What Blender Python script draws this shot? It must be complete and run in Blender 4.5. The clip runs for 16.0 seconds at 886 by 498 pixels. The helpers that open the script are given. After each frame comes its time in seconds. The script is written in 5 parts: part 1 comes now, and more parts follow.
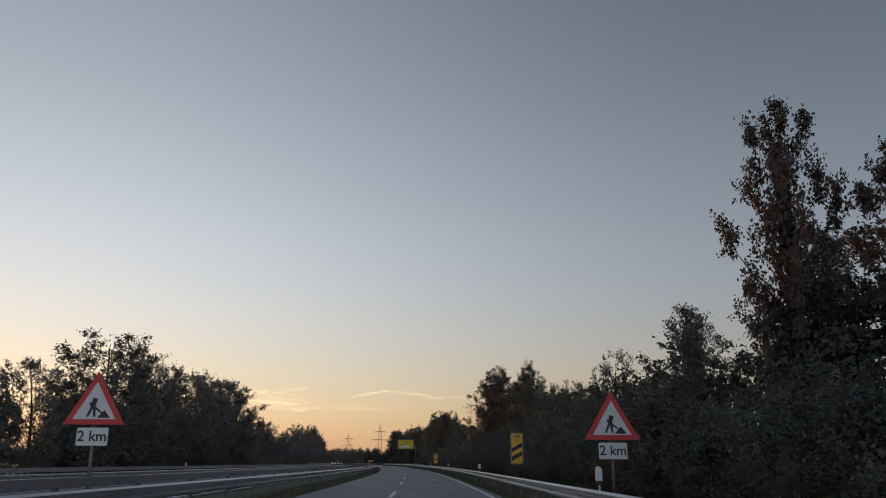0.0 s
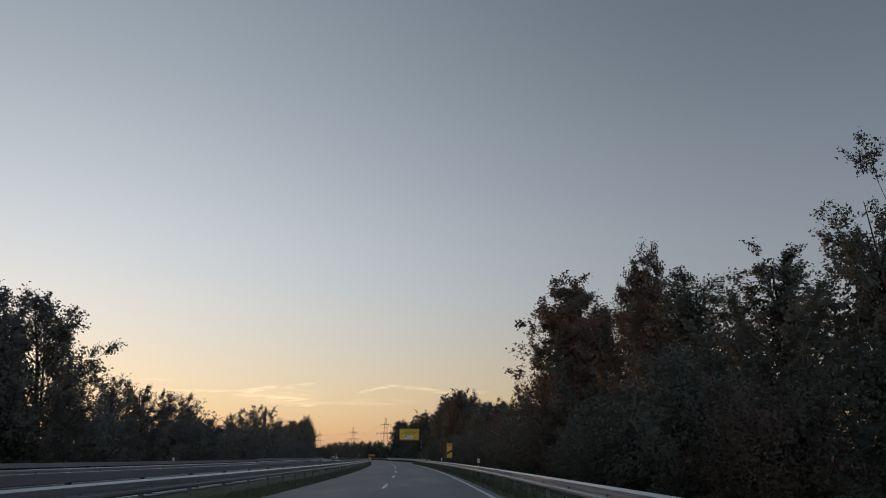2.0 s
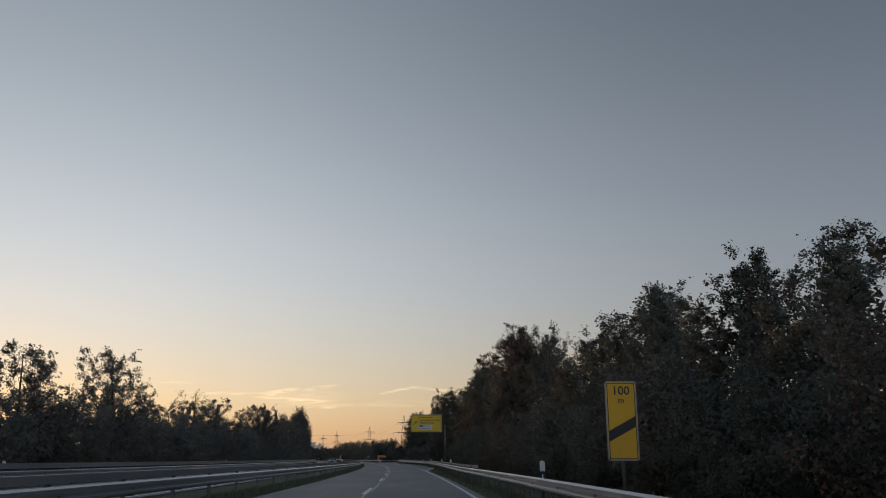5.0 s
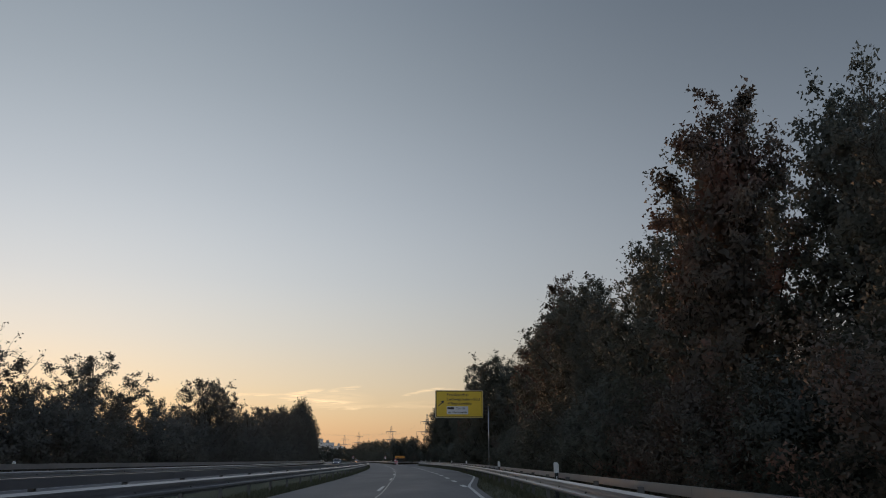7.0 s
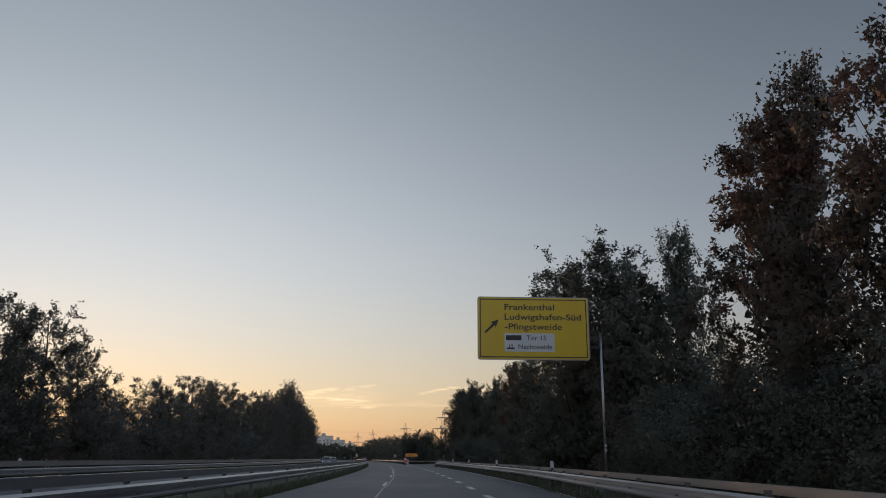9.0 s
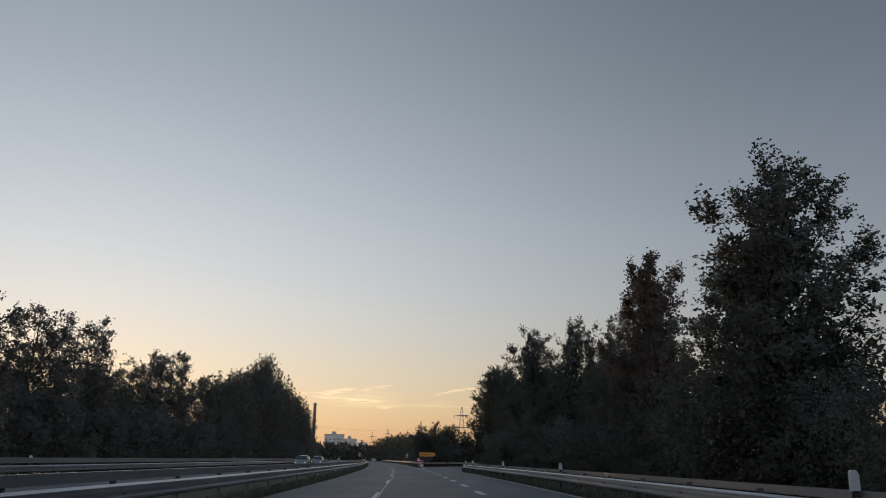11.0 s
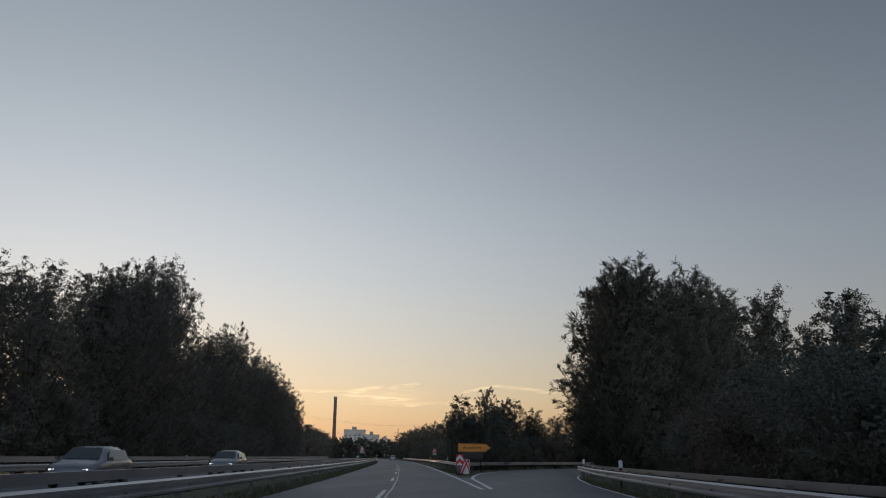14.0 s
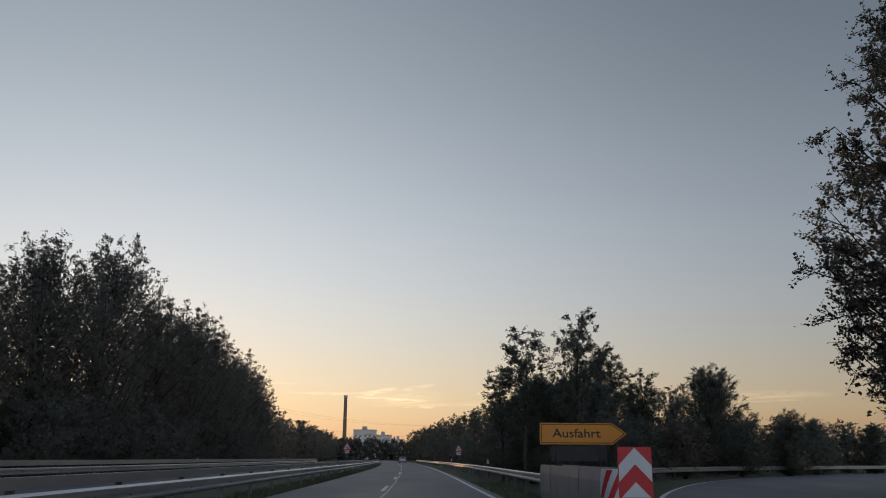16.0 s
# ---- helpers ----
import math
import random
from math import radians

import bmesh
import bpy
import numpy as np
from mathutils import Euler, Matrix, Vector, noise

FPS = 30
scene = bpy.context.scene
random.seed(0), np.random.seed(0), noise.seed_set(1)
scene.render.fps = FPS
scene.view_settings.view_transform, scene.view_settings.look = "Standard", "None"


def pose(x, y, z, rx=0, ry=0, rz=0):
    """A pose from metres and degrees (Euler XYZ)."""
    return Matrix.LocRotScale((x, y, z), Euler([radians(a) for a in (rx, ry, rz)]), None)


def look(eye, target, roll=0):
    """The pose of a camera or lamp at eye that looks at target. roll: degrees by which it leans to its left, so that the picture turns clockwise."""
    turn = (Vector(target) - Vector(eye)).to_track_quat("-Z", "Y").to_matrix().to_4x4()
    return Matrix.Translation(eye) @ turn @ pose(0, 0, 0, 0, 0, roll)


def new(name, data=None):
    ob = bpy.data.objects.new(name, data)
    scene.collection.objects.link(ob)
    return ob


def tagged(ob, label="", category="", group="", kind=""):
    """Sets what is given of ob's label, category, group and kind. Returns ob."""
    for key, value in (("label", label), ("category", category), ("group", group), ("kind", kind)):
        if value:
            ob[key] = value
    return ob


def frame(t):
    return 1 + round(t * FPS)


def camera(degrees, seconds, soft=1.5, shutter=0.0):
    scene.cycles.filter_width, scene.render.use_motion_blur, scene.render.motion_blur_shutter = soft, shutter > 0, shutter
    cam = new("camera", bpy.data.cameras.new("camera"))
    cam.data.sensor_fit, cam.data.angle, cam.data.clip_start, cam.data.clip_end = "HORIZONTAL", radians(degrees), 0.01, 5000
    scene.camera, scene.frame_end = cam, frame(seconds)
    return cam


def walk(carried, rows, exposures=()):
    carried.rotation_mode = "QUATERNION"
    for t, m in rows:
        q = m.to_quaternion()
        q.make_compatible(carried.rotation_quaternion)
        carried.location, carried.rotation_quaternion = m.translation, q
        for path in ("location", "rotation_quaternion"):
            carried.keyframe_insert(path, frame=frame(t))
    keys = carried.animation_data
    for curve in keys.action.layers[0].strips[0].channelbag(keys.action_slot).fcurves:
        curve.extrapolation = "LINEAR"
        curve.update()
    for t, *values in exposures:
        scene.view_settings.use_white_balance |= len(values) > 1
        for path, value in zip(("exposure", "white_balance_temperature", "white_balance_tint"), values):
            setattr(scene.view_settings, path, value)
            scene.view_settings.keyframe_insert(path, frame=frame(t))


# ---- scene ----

from math import sin, cos, tan, pi, atan2, hypot

# ---- camera and its way ----
cam = camera(56.98, 16.0, soft=1.0)
EYE = 1.22
# seconds, x, y, yaw, pitch, roll
ROWS = [
    (0, 0.00, 0.00, -0.94, 14.69, 0.28),
    (0.5, 0.00, 12.75, -0.80, 14.56, 0.23),
    (1, -0.01, 25.48, -0.68, 14.47, 0.19),
    (1.5, -0.05, 38.19, -0.64, 14.34, 0.15),
    (2, -0.13, 50.88, -0.41, 14.32, 0.11),
    (2.5, -0.26, 63.56, -0.19, 14.31, 0.06),
    (3, -0.46, 76.21, -0.09, 14.37, 0.02),
    (3.5, -0.73, 88.83, 0.09, 14.43, -0.02),
    (4, -1.07, 101.43, 0.27, 14.41, -0.07),
    (6.5, -3.94, 164.02, 2.33, 14.45, 0.01),
    (7, -4.75, 176.44, 2.64, 14.50, 0.03),
    (7.5, -5.62, 188.83, 2.92, 14.40, 0.05),
    (8, -6.56, 201.18, 3.28, 14.45, 0.06),
    (8.5, -7.58, 213.50, 3.47, 14.45, 0.17),
    (9, -8.65, 225.78, 3.75, 14.42, 0.28),
    (9.5, -9.79, 238.02, 3.94, 14.47, 0.39),
    (12, -16.38, 298.62, 5.70, 14.45, 0.93),
    (12.5, -17.86, 310.61, 5.95, 14.44, 0.85),
    (13, -19.40, 322.55, 6.19, 14.41, 0.77),
    (13.5, -20.98, 334.45, 6.51, 14.45, 0.69),
    (14, -22.61, 346.30, 6.81, 14.29, 0.61),
    (14.5, -24.29, 358.10, 7.05, 14.46, 0.53),
    (15, -26.01, 369.86, 7.33, 14.48, 0.45),
    (15.5, -27.76, 381.56, 7.48, 14.42, 0.37),
    (16, -29.55, 393.22, 7.76, 14.38, 0.29),
]
PATH = [(t, pose(x, y, EYE, 0, 0, yaw) @ pose(0, 0, 0, 90 + pitch) @ pose(0, 0, 0, 0, 0, roll)) for t, x, y, yaw, pitch, roll in ROWS]
walk(cam, PATH, [(0, 0.08), (2, 0.04), (4, -0.04), (6.5, -0.04), (9.5, 0.05), (12.5, 0.0), (14, 0.0), (15, 0.12), (15.5, 0.16), (16, 0.08)])

# ---- world and light ----
SUN_AZ, SUN_EL = 31.0, 2.2      # degrees to the left of +y, and above the horizon


def world_sky():
    w = bpy.data.worlds.new("evening_sky")
    scene.world = w
    w.use_nodes = True
    nt = w.node_tree
    N, L = nt.nodes, nt.links
    N.clear()
    out = N.new("ShaderNodeOutputWorld")
    bg = N.new("ShaderNodeBackground")
    bg.inputs["Strength"].default_value = 1.0
    L.new(bg.outputs[0], out.inputs[0])
    tc = N.new("ShaderNodeTexCoord")
    sep = N.new("ShaderNodeSeparateXYZ")
    L.new(tc.outputs["Generated"], sep.inputs[0])

    def math_node(op, a, b=None, clamp=False):
        n = N.new("ShaderNodeMath")
        n.operation, n.use_clamp = op, clamp
        for i, v in enumerate((a, b)):
            if v is None:
                continue
            if isinstance(v, (int, float)):
                n.inputs[i].default_value = v
            else:
                L.new(v, n.inputs[i])
        return n.outputs[0]

    elev = math_node("ARCSINE", sep.outputs[2])                        # radians
    e01 = math_node("DIVIDE", elev, radians(60), True)
    ramp = N.new("ShaderNodeValToRGB")
    ramp.color_ramp.interpolation = "B_SPLINE"
    stops = SKY_STOPS
    els = ramp.color_ramp.elements
    while len(els) < len(stops):
        els.new(0.5)
    for el, (deg, rgb) in zip(els, stops):
        el.position = deg / 60
        el.color = (*[srgb(c) for c in rgb], 1)
    L.new(e01, ramp.inputs[0])
    # brighter towards the sunset, darker to its sides
    az = N.new("ShaderNodeVectorMath")
    az.operation = "DOT_PRODUCT"
    flat = N.new("ShaderNodeVectorMath")
    flat.operation = "MULTIPLY"
    flat.inputs[1].default_value = (1, 1, 0)
    nrm = N.new("ShaderNodeVectorMath")
    nrm.operation = "NORMALIZE"
    L.new(tc.outputs["Generated"], flat.inputs[0])
    L.new(flat.outputs[0], nrm.inputs[0])
    L.new(nrm.outputs[0], az.inputs[0])
    az.inputs[1].default_value = (-sin(radians(SUN_AZ)), cos(radians(SUN_AZ)), 0)
    towards = math_node("MAXIMUM", az.outputs["Value"], 0.0)
    away = math_node("MAXIMUM", math_node("MULTIPLY", az.outputs["Value"], -1.0), 0.0)
    glow = math_node("ADD", math_node("MULTIPLY", math_node("POWER", towards, 4.5), 0.8), 0.535)
    # extra glow added to the unseen sky opposite, lifting foliage that faces it
    glow = math_node("ADD", glow, math_node("MULTIPLY", away, 1.5))
    tint = N.new("ShaderNodeMix")
    tint.data_type = "RGBA"
    L.new(math_node("POWER", towards, 2.0), tint.inputs[0])
    tint.inputs[6].default_value, tint.inputs[7].default_value = (0.93, 1.0, 1.1, 1), (1.0, 1.0, 0.98, 1)
    side = N.new("ShaderNodeVectorMath")
    side.operation = "SCALE"
    L.new(tint.outputs[2], side.inputs[0])
    L.new(glow, side.inputs["Scale"])
    mul = N.new("ShaderNodeMix")
    mul.data_type, mul.blend_type = "RGBA", "MULTIPLY"
    mul.inputs[0].default_value = 1
    L.new(ramp.outputs[0], mul.inputs[6])
    L.new(side.outputs[0], mul.inputs[7])
    # thin streaks of high cloud low over the horizon, torn by a fine noise
    azi = math_node("ARCTAN2", math_node("MULTIPLY", sep.outputs[0], -1.0), sep.outputs[1])
    comb = N.new("ShaderNodeCombineXYZ")
    L.new(math_node("MULTIPLY", azi, 26.0), comb.inputs[0])
    L.new(math_node("MULTIPLY", elev, 230.0), comb.inputs[1])
    cn = N.new("ShaderNodeTexNoise")
    cn.inputs["Scale"].default_value = 1.0
    cn.inputs["Detail"].default_value = 6
    cn.inputs["Roughness"].default_value = 0.62
    cn.inputs["Distortion"].default_value = 0.8
    L.new(comb.outputs[0], cn.inputs["Vector"])
    torn = math_node("MULTIPLY", math_node("SUBTRACT", cn.outputs["Fac"], 0.34), 3.2, True)
    warp = math_node("MULTIPLY", math_node("SUBTRACT", cn.outputs["Fac"], 0.5), radians(0.5))
    fac = 0.0
    # azimuth, elevation, half length, half height (degrees), rise to the right, strength
    for az0, el0, ha, he, rise, k in CLOUDS:
        da = math_node("SUBTRACT", azi, radians(az0))
        de = math_node("ADD", math_node("SUBTRACT", math_node("SUBTRACT", elev, radians(el0)), math_node("MULTIPLY", da, -rise)), warp)
        d2 = math_node("ADD", math_node("POWER", math_node("DIVIDE", da, radians(ha)), 2.0), math_node("POWER", math_node("DIVIDE", de, radians(he)), 2.0))
        fac = math_node("ADD", math_node("MULTIPLY", math_node("SUBTRACT", 1.0, d2, True), k), fac)
    fac = math_node("MULTIPLY", math_node("MULTIPLY", fac, torn), 1.0, True)
    cloud = N.new("ShaderNodeMix")
    cloud.data_type = "RGBA"
    L.new(fac, cloud.inputs[0])
    L.new(mul.outputs[2], cloud.inputs[6])
    cloud.inputs[7].default_value = (1.2, 0.88, 0.53, 1)
    # physical sky for the rest of the dome's tint
    nish = N.new("ShaderNodeTexSky")
    nish.sky_type, nish.sun_disc = "NISHITA", False
    nish.sun_elevation, nish.sun_rotation = radians(SUN_EL), radians(-SUN_AZ)
    nish.dust_density = 2.0
    add = N.new("ShaderNodeMix")
    add.data_type, add.blend_type = "RGBA", "ADD"
    add.inputs[0].default_value = 0.006
    L.new(cloud.outputs[2], add.inputs[6])
    L.new(nish.outputs[0], add.inputs[7])
    L.new(add.outputs[2], bg.inputs["Color"])


def srgb(v):
    c = v / 255
    return c / 12.92 if c <= 0.04045 else ((c + 0.055) / 1.055) ** 2.4


CLOUDS = [(12.2, 4.45, 1.5, 0.2, 0.16, 1.0), (9.4, 4.75, 1.3, 0.14, 0.14, 0.8), (11.2, 3.95, 3.2, 0.12, -0.05, 0.9), (15.2, 4.3, 3.6, 0.1, 0.0, 0.7), (8.6, 3.5, 3.2, 0.16, 0.04, 0.6),
          (10.6, 4.0, 3.6, 0.75, 0.0, 0.32), (4.0, 4.6, 1.6, 0.14, 0.18, 0.8), (1.4, 4.65, 2.2, 0.12, -0.08, 0.55), (-1.5, 4.4, 2.5, 0.14, 0.0, 0.4), (19.0, 4.9, 1.6, 0.1, 0.0, 0.45), (4.0, 3.7, 3.0, 0.3, 0.0, 0.2),
          (-9, 4.4, 3.5, 0.14, 0.02, 0.5), (-13, 4.0, 5.0, 0.4, 0.0, 0.25)]
SKY_STOPS = [(0.0, (198, 154, 121)), (1.6, (213, 171, 128)), (3.2, (216, 189, 150)), (5.0, (211, 194, 167)), (8.0, (197, 194, 187)),
             (12.0, (184, 189, 194)), (18.0, (163, 171, 181)), (25.0, (139, 148, 158)), (33.0, (118, 128, 140)), (60.0, (98, 112, 132))]
world_sky()

sun = new("sun", bpy.data.lights.new("sun", "SUN"))
sun.data.energy, sun.data.angle, sun.data.color = 0.65, radians(1.5), (1.0, 0.52, 0.26)
sun.matrix_world = look((0, 0, 60), (60 * sin(radians(SUN_AZ)), -60 * cos(radians(SUN_AZ)), 60 - 60 * tan(radians(SUN_EL))))

# ---- the road's line ----
STEP = 1.0
S0, S1 = -120, 1500


def heading_at_time(t):
    u = t / 16
    return radians(-1.544 * u + 55.285 * u**2 - 106.737 * u**3 + 92.857 * u**4 - 31.073 * u**5)


def build_line():
    """x, y and heading for each metre along the driven line."""
    x = y = s = t = 0.0
    track = []
    dt = 0.01
    while t < 16:
        track.append((s, x, y, heading_at_time(t)))
        u = t / 16
        v = 25.515 - 1.088 * u - 0.888 * u * u
        h = heading_at_time(t)
        x, y, s, t = x - sin(h) * v * dt, y + cos(h) * v * dt, s + v * dt, t + dt
    h = heading_at_time(16)
    while s < S1:
        track.append((s, x, y, h))
        bend = 0.0157 if s < 640 else 0.006
        h += radians(bend)
        x, y, s = x - sin(h), y + cos(h), s + 1
    ss = np.array([a[0] for a in track])
    grid = np.arange(0, S1 - 2, STEP)
    xs, ys, hs = (np.interp(grid, ss, [a[k] for a in track]) for k in (1, 2, 3))
    back = np.arange(S0, 0, STEP)
    return np.r_[back, grid], np.r_[0 * back, xs], np.r_[back, ys], np.r_[0 * back, hs]


LS, LX, LY, LH = build_line()


def heading(s):
    return float(np.interp(s, LS, LH))


def road(s, u, z=0.0):
    """A point s metres along the driven line, u metres to its right, z high."""
    h = heading(s)
    return Vector((float(np.interp(s, LS, LX)) + u * cos(h), float(np.interp(s, LS, LY)) + u * sin(h), z))


def stand(s, u, z=0.0, turn=0.0):
    """A pose on the road's line, local +y along the road."""
    p = road(s, u, z)
    return pose(p.x, p.y, p.z, 0, 0, math.degrees(heading(s)) + turn)


def lerp(table, s):
    return float(np.interp(s, [a for a, _ in table], [b for _, b in table]))


CENTRE = [(-120, -1.3), (34, -1.35), (71, -1.6), (120, -1.75), (150, -1.85), (195, -1.7), (240, -1.45), (300, -1.3), (380, -1.25), (430, -1.55), (500, -1.6)]
LEFT_RAIL = [(-120, -4.5), (150, -4.6), (230, -3.75), (600, -3.85)]        # from the centre line
RIGHT_LINE = [(-120, 3.75), (205, 3.75), (217, 4.05), (240, 6.1), (262, 6.95), (350, 7.2), (372, 8.0), (385, 9.0), (401, 11.4), (410, 13.0)]
RIGHT_RAIL = [(-120, 3.2), (150, 3.25), (178, 3.15), (190, 3.35), (216, 4.1), (240, 4.95), (254, 5.35), (270, 5.9), (306, 6.15), (360, 6.2), (368, 6.6), (385, 8.1), (396, 9.7), (407, 11.5)]


def centre(s):
    return lerp(CENTRE, s)


# ---- materials ----
def material(name, build):
    m = bpy.data.materials.new(name)
    m.use_nodes = True
    nt = m.node_tree
    nt.nodes.clear()
    out = nt.nodes.new("ShaderNodeOutputMaterial")
    b = nt.nodes.new("ShaderNodeBsdfPrincipled")
    nt.links.new(b.outputs[0], out.inputs[0])
    build(nt.nodes, nt.links, b, out)
    return m


def mixed(N, L, fac, a, b):
    m = N.new("ShaderNodeMix")
    m.data_type = "RGBA"
    if isinstance(fac, (int, float)):
        m.inputs[0].default_value = fac
    else:
        L.new(fac, m.inputs[0])
    for i, c in ((6, a), (7, b)):
        if isinstance(c, tuple):
            m.inputs[i].default_value = (*c, 1)
        else:
            L.new(c, m.inputs[i])
    return m.outputs[2]


def noise_node(N, L, scale, detail=4, rough=0.55, stretch=None):
    n = N.new("ShaderNodeTexNoise")
    n.inputs["Scale"].default_value, n.inputs["Detail"].default_value, n.inputs["Roughness"].default_value = scale, detail, rough
    tc = N.new("ShaderNodeTexCoord")
    if stretch:
        mp = N.new("ShaderNodeMapping")
        mp.inputs["Scale"].default_value = stretch
        L.new(tc.outputs["Object"], mp.inputs[0])
        L.new(mp.outputs[0], n.inputs["Vector"])
    else:
        L.new(tc.outputs["Object"], n.inputs["Vector"])
    return n.outputs["Fac"]


def ramped(N, L, fac, lo, hi):
    r = N.new("ShaderNodeMapRange")
    r.inputs[1].default_value, r.inputs[2].default_value = lo, hi
    L.new(fac, r.inputs[0])
    return r.outputs[0]


def bumped(N, L, b, fac, strength, distance):
    bp = N.new("ShaderNodeBump")
    bp.inputs["Strength"].default_value, bp.inputs["Distance"].default_value = strength, distance
    L.new(fac, bp.inputs["Height"])
    L.new(bp.outputs[0], b.inputs["Normal"])


def two_tone(name, a, b, scale, rough=0.6, metal=0.0, grain=60.0, bump=0.2, depth=0.003, stretch=None):
    def build(N, L, p, out):
        big = noise_node(N, L, scale, 5, 0.6, stretch)
        fine = noise_node(N, L, grain, 3, 0.6)
        c = mixed(N, L, ramped(N, L, big, 0.35, 0.68), a, b)
        dark = tuple(x * 0.72 for x in a)
        c = mixed(N, L, ramped(N, L, fine, 0.5, 0.8), c, dark)
        L.new(c, p.inputs["Base Color"])
        p.inputs["Roughness"].default_value, p.inputs["Metallic"].default_value = rough, metal
        bumped(N, L, p, fine, bump, depth)
    return material(name, build)


def leaf_material(name, a, b, c, tinge, thin=0.4):
    def build(N, L, p, out):
        g = N.new("ShaderNodeNewGeometry")
        o = N.new("ShaderNodeObjectInfo")
        col = mixed(N, L, g.outputs["Random Per Island"], a, b)
        # noise patches that take the third colour, wider with a higher last threshold value
        turned = ramped(N, L, noise_node(N, L, 0.45, 3, 0.6), 0.62 - tinge, 0.8 - tinge * 0.6)
        col = mixed(N, L, turned, col, c)
        sh = N.new("ShaderNodeMapRange")
        sh.inputs[3].default_value, sh.inputs[4].default_value = 0.75, 1.2
        L.new(o.outputs["Random"], sh.inputs[0])
        hs = N.new("ShaderNodeHueSaturation")
        L.new(sh.outputs[0], hs.inputs["Value"])
        L.new(col, hs.inputs["Color"])
        L.new(hs.outputs[0], p.inputs["Base Color"])
        p.inputs["Roughness"].default_value = 0.55
        p.inputs["Specular IOR Level"].default_value = 0.5
        tr = N.new("ShaderNodeBsdfTranslucent")
        L.new(hs.outputs[0], tr.inputs["Color"])
        mx = N.new("ShaderNodeMixShader")
        mx.inputs[0].default_value = thin
        L.new(p.outputs[0], mx.inputs[1])
        L.new(tr.outputs[0], mx.inputs[2])
        L.new(mx.outputs[0], out.inputs[0])
    return material(name, build)


def asphalt_build(N, L, p, out):
    patch = noise_node(N, L, 0.35, 4, 0.6, (1.0, 0.25, 1.0))
    fine = noise_node(N, L, 140, 2, 0.7)
    c = mixed(N, L, ramped(N, L, patch, 0.35, 0.65), (0.066, 0.062, 0.07), (0.09, 0.085, 0.093))
    c = mixed(N, L, ramped(N, L, fine, 0.45, 0.75), c, (0.12, 0.118, 0.122))
    L.new(c, p.inputs["Base Color"])
    L.new(ramped(N, L, patch, -0.75, 1.3), p.inputs["Roughness"])
    p.inputs["Roughness"].default_value = 0.7
    bumped(N, L, p, fine, 0.5, 0.006)


M_ASPHALT = material("asphalt", asphalt_build)
M_GRASS = two_tone("grass_ground", (0.05, 0.058, 0.028), (0.09, 0.086, 0.045), 0.6, 0.95, 0, 25, 0.9, 0.05)
M_BLADE = two_tone("grass_blade", (0.07, 0.078, 0.04), (0.115, 0.106, 0.06), 1.2, 0.8)
M_PAINT = two_tone("road_paint", (0.62, 0.62, 0.6), (0.42, 0.42, 0.41), 1.5, 0.6, 0, 40)
M_SEAM = two_tone("bitumen_seam", (0.22, 0.22, 0.22), (0.13, 0.13, 0.135), 2.0, 0.35)
M_ZINC = two_tone("galvanised_steel", (0.44, 0.44, 0.46), (0.33, 0.33, 0.35), 0.8, 0.36, 0.85, 30, 0.1, 0.001, (1, 0.2, 1))
M_POST = two_tone("weathered_steel", (0.17, 0.165, 0.16), (0.11, 0.105, 0.1), 3.0, 0.55, 0.6)
M_BARK = two_tone("bark", (0.07, 0.055, 0.042), (0.03, 0.025, 0.02), 3.0, 0.9, 0, 18, 0.8, 0.02, (1, 1, 0.2))
M_LEAF = leaf_material("leaves", (0.098, 0.104, 0.084), (0.12, 0.126, 0.1), (0.13, 0.11, 0.08), 0.0)
M_LEAF_RED = leaf_material("reddish_leaves", (0.1, 0.09, 0.072), (0.14, 0.112, 0.085), (0.25, 0.118, 0.086), 0.14)
# leaves beyond the oncoming lanes, haze and glare put into a paler, warmer colour
M_LEAF_HAZED = leaf_material("hazed_leaves", (0.145, 0.142, 0.126), (0.158, 0.153, 0.134), (0.16, 0.145, 0.12), 0.0, 0.55)
M_YELLOW = two_tone("sign_yellow", (0.66, 0.45, 0.02), (0.6, 0.4, 0.02), 0.7, 0.45, 0, 90, 0.05, 0.0005)
M_ORANGE = two_tone("sign_orange_yellow", (0.8, 0.31, 0.03), (0.72, 0.27, 0.03), 0.7, 0.45, 0, 90, 0.05, 0.0005)
M_AMBER = two_tone("beacon_yellow", (0.76, 0.41, 0.02), (0.68, 0.36, 0.02), 0.7, 0.45, 0, 90, 0.05, 0.0005)
# pane grey with the reflected sky put into the colour
M_WINDOW = two_tone("far_window", (0.2, 0.21, 0.23), (0.26, 0.27, 0.29), 0.3, 0.25)
M_BLACK = two_tone("sign_black", (0.018, 0.018, 0.018), (0.03, 0.03, 0.03), 2.0, 0.5)
M_WHITE = two_tone("sign_white", (0.62, 0.62, 0.63), (0.54, 0.54, 0.55), 0.9, 0.45, 0, 90, 0.05, 0.0005)
M_RED = two_tone("sign_red", (0.55, 0.03, 0.035), (0.45, 0.03, 0.03), 0.9, 0.45, 0, 90, 0.05, 0.0005)
M_SIGNBACK = two_tone("sign_back", (0.34, 0.34, 0.35), (0.27, 0.27, 0.28), 1.2, 0.5, 0.5)
M_PLASTIC = two_tone("white_plastic", (0.72, 0.72, 0.7), (0.55, 0.55, 0.53), 4.0, 0.5)
M_GREY = two_tone("grey_plastic", (0.24, 0.24, 0.26), (0.19, 0.19, 0.21), 1.5, 0.5)
M_CONCRETE = two_tone("concrete", (0.45, 0.43, 0.4), (0.34, 0.33, 0.31), 0.05, 0.9)
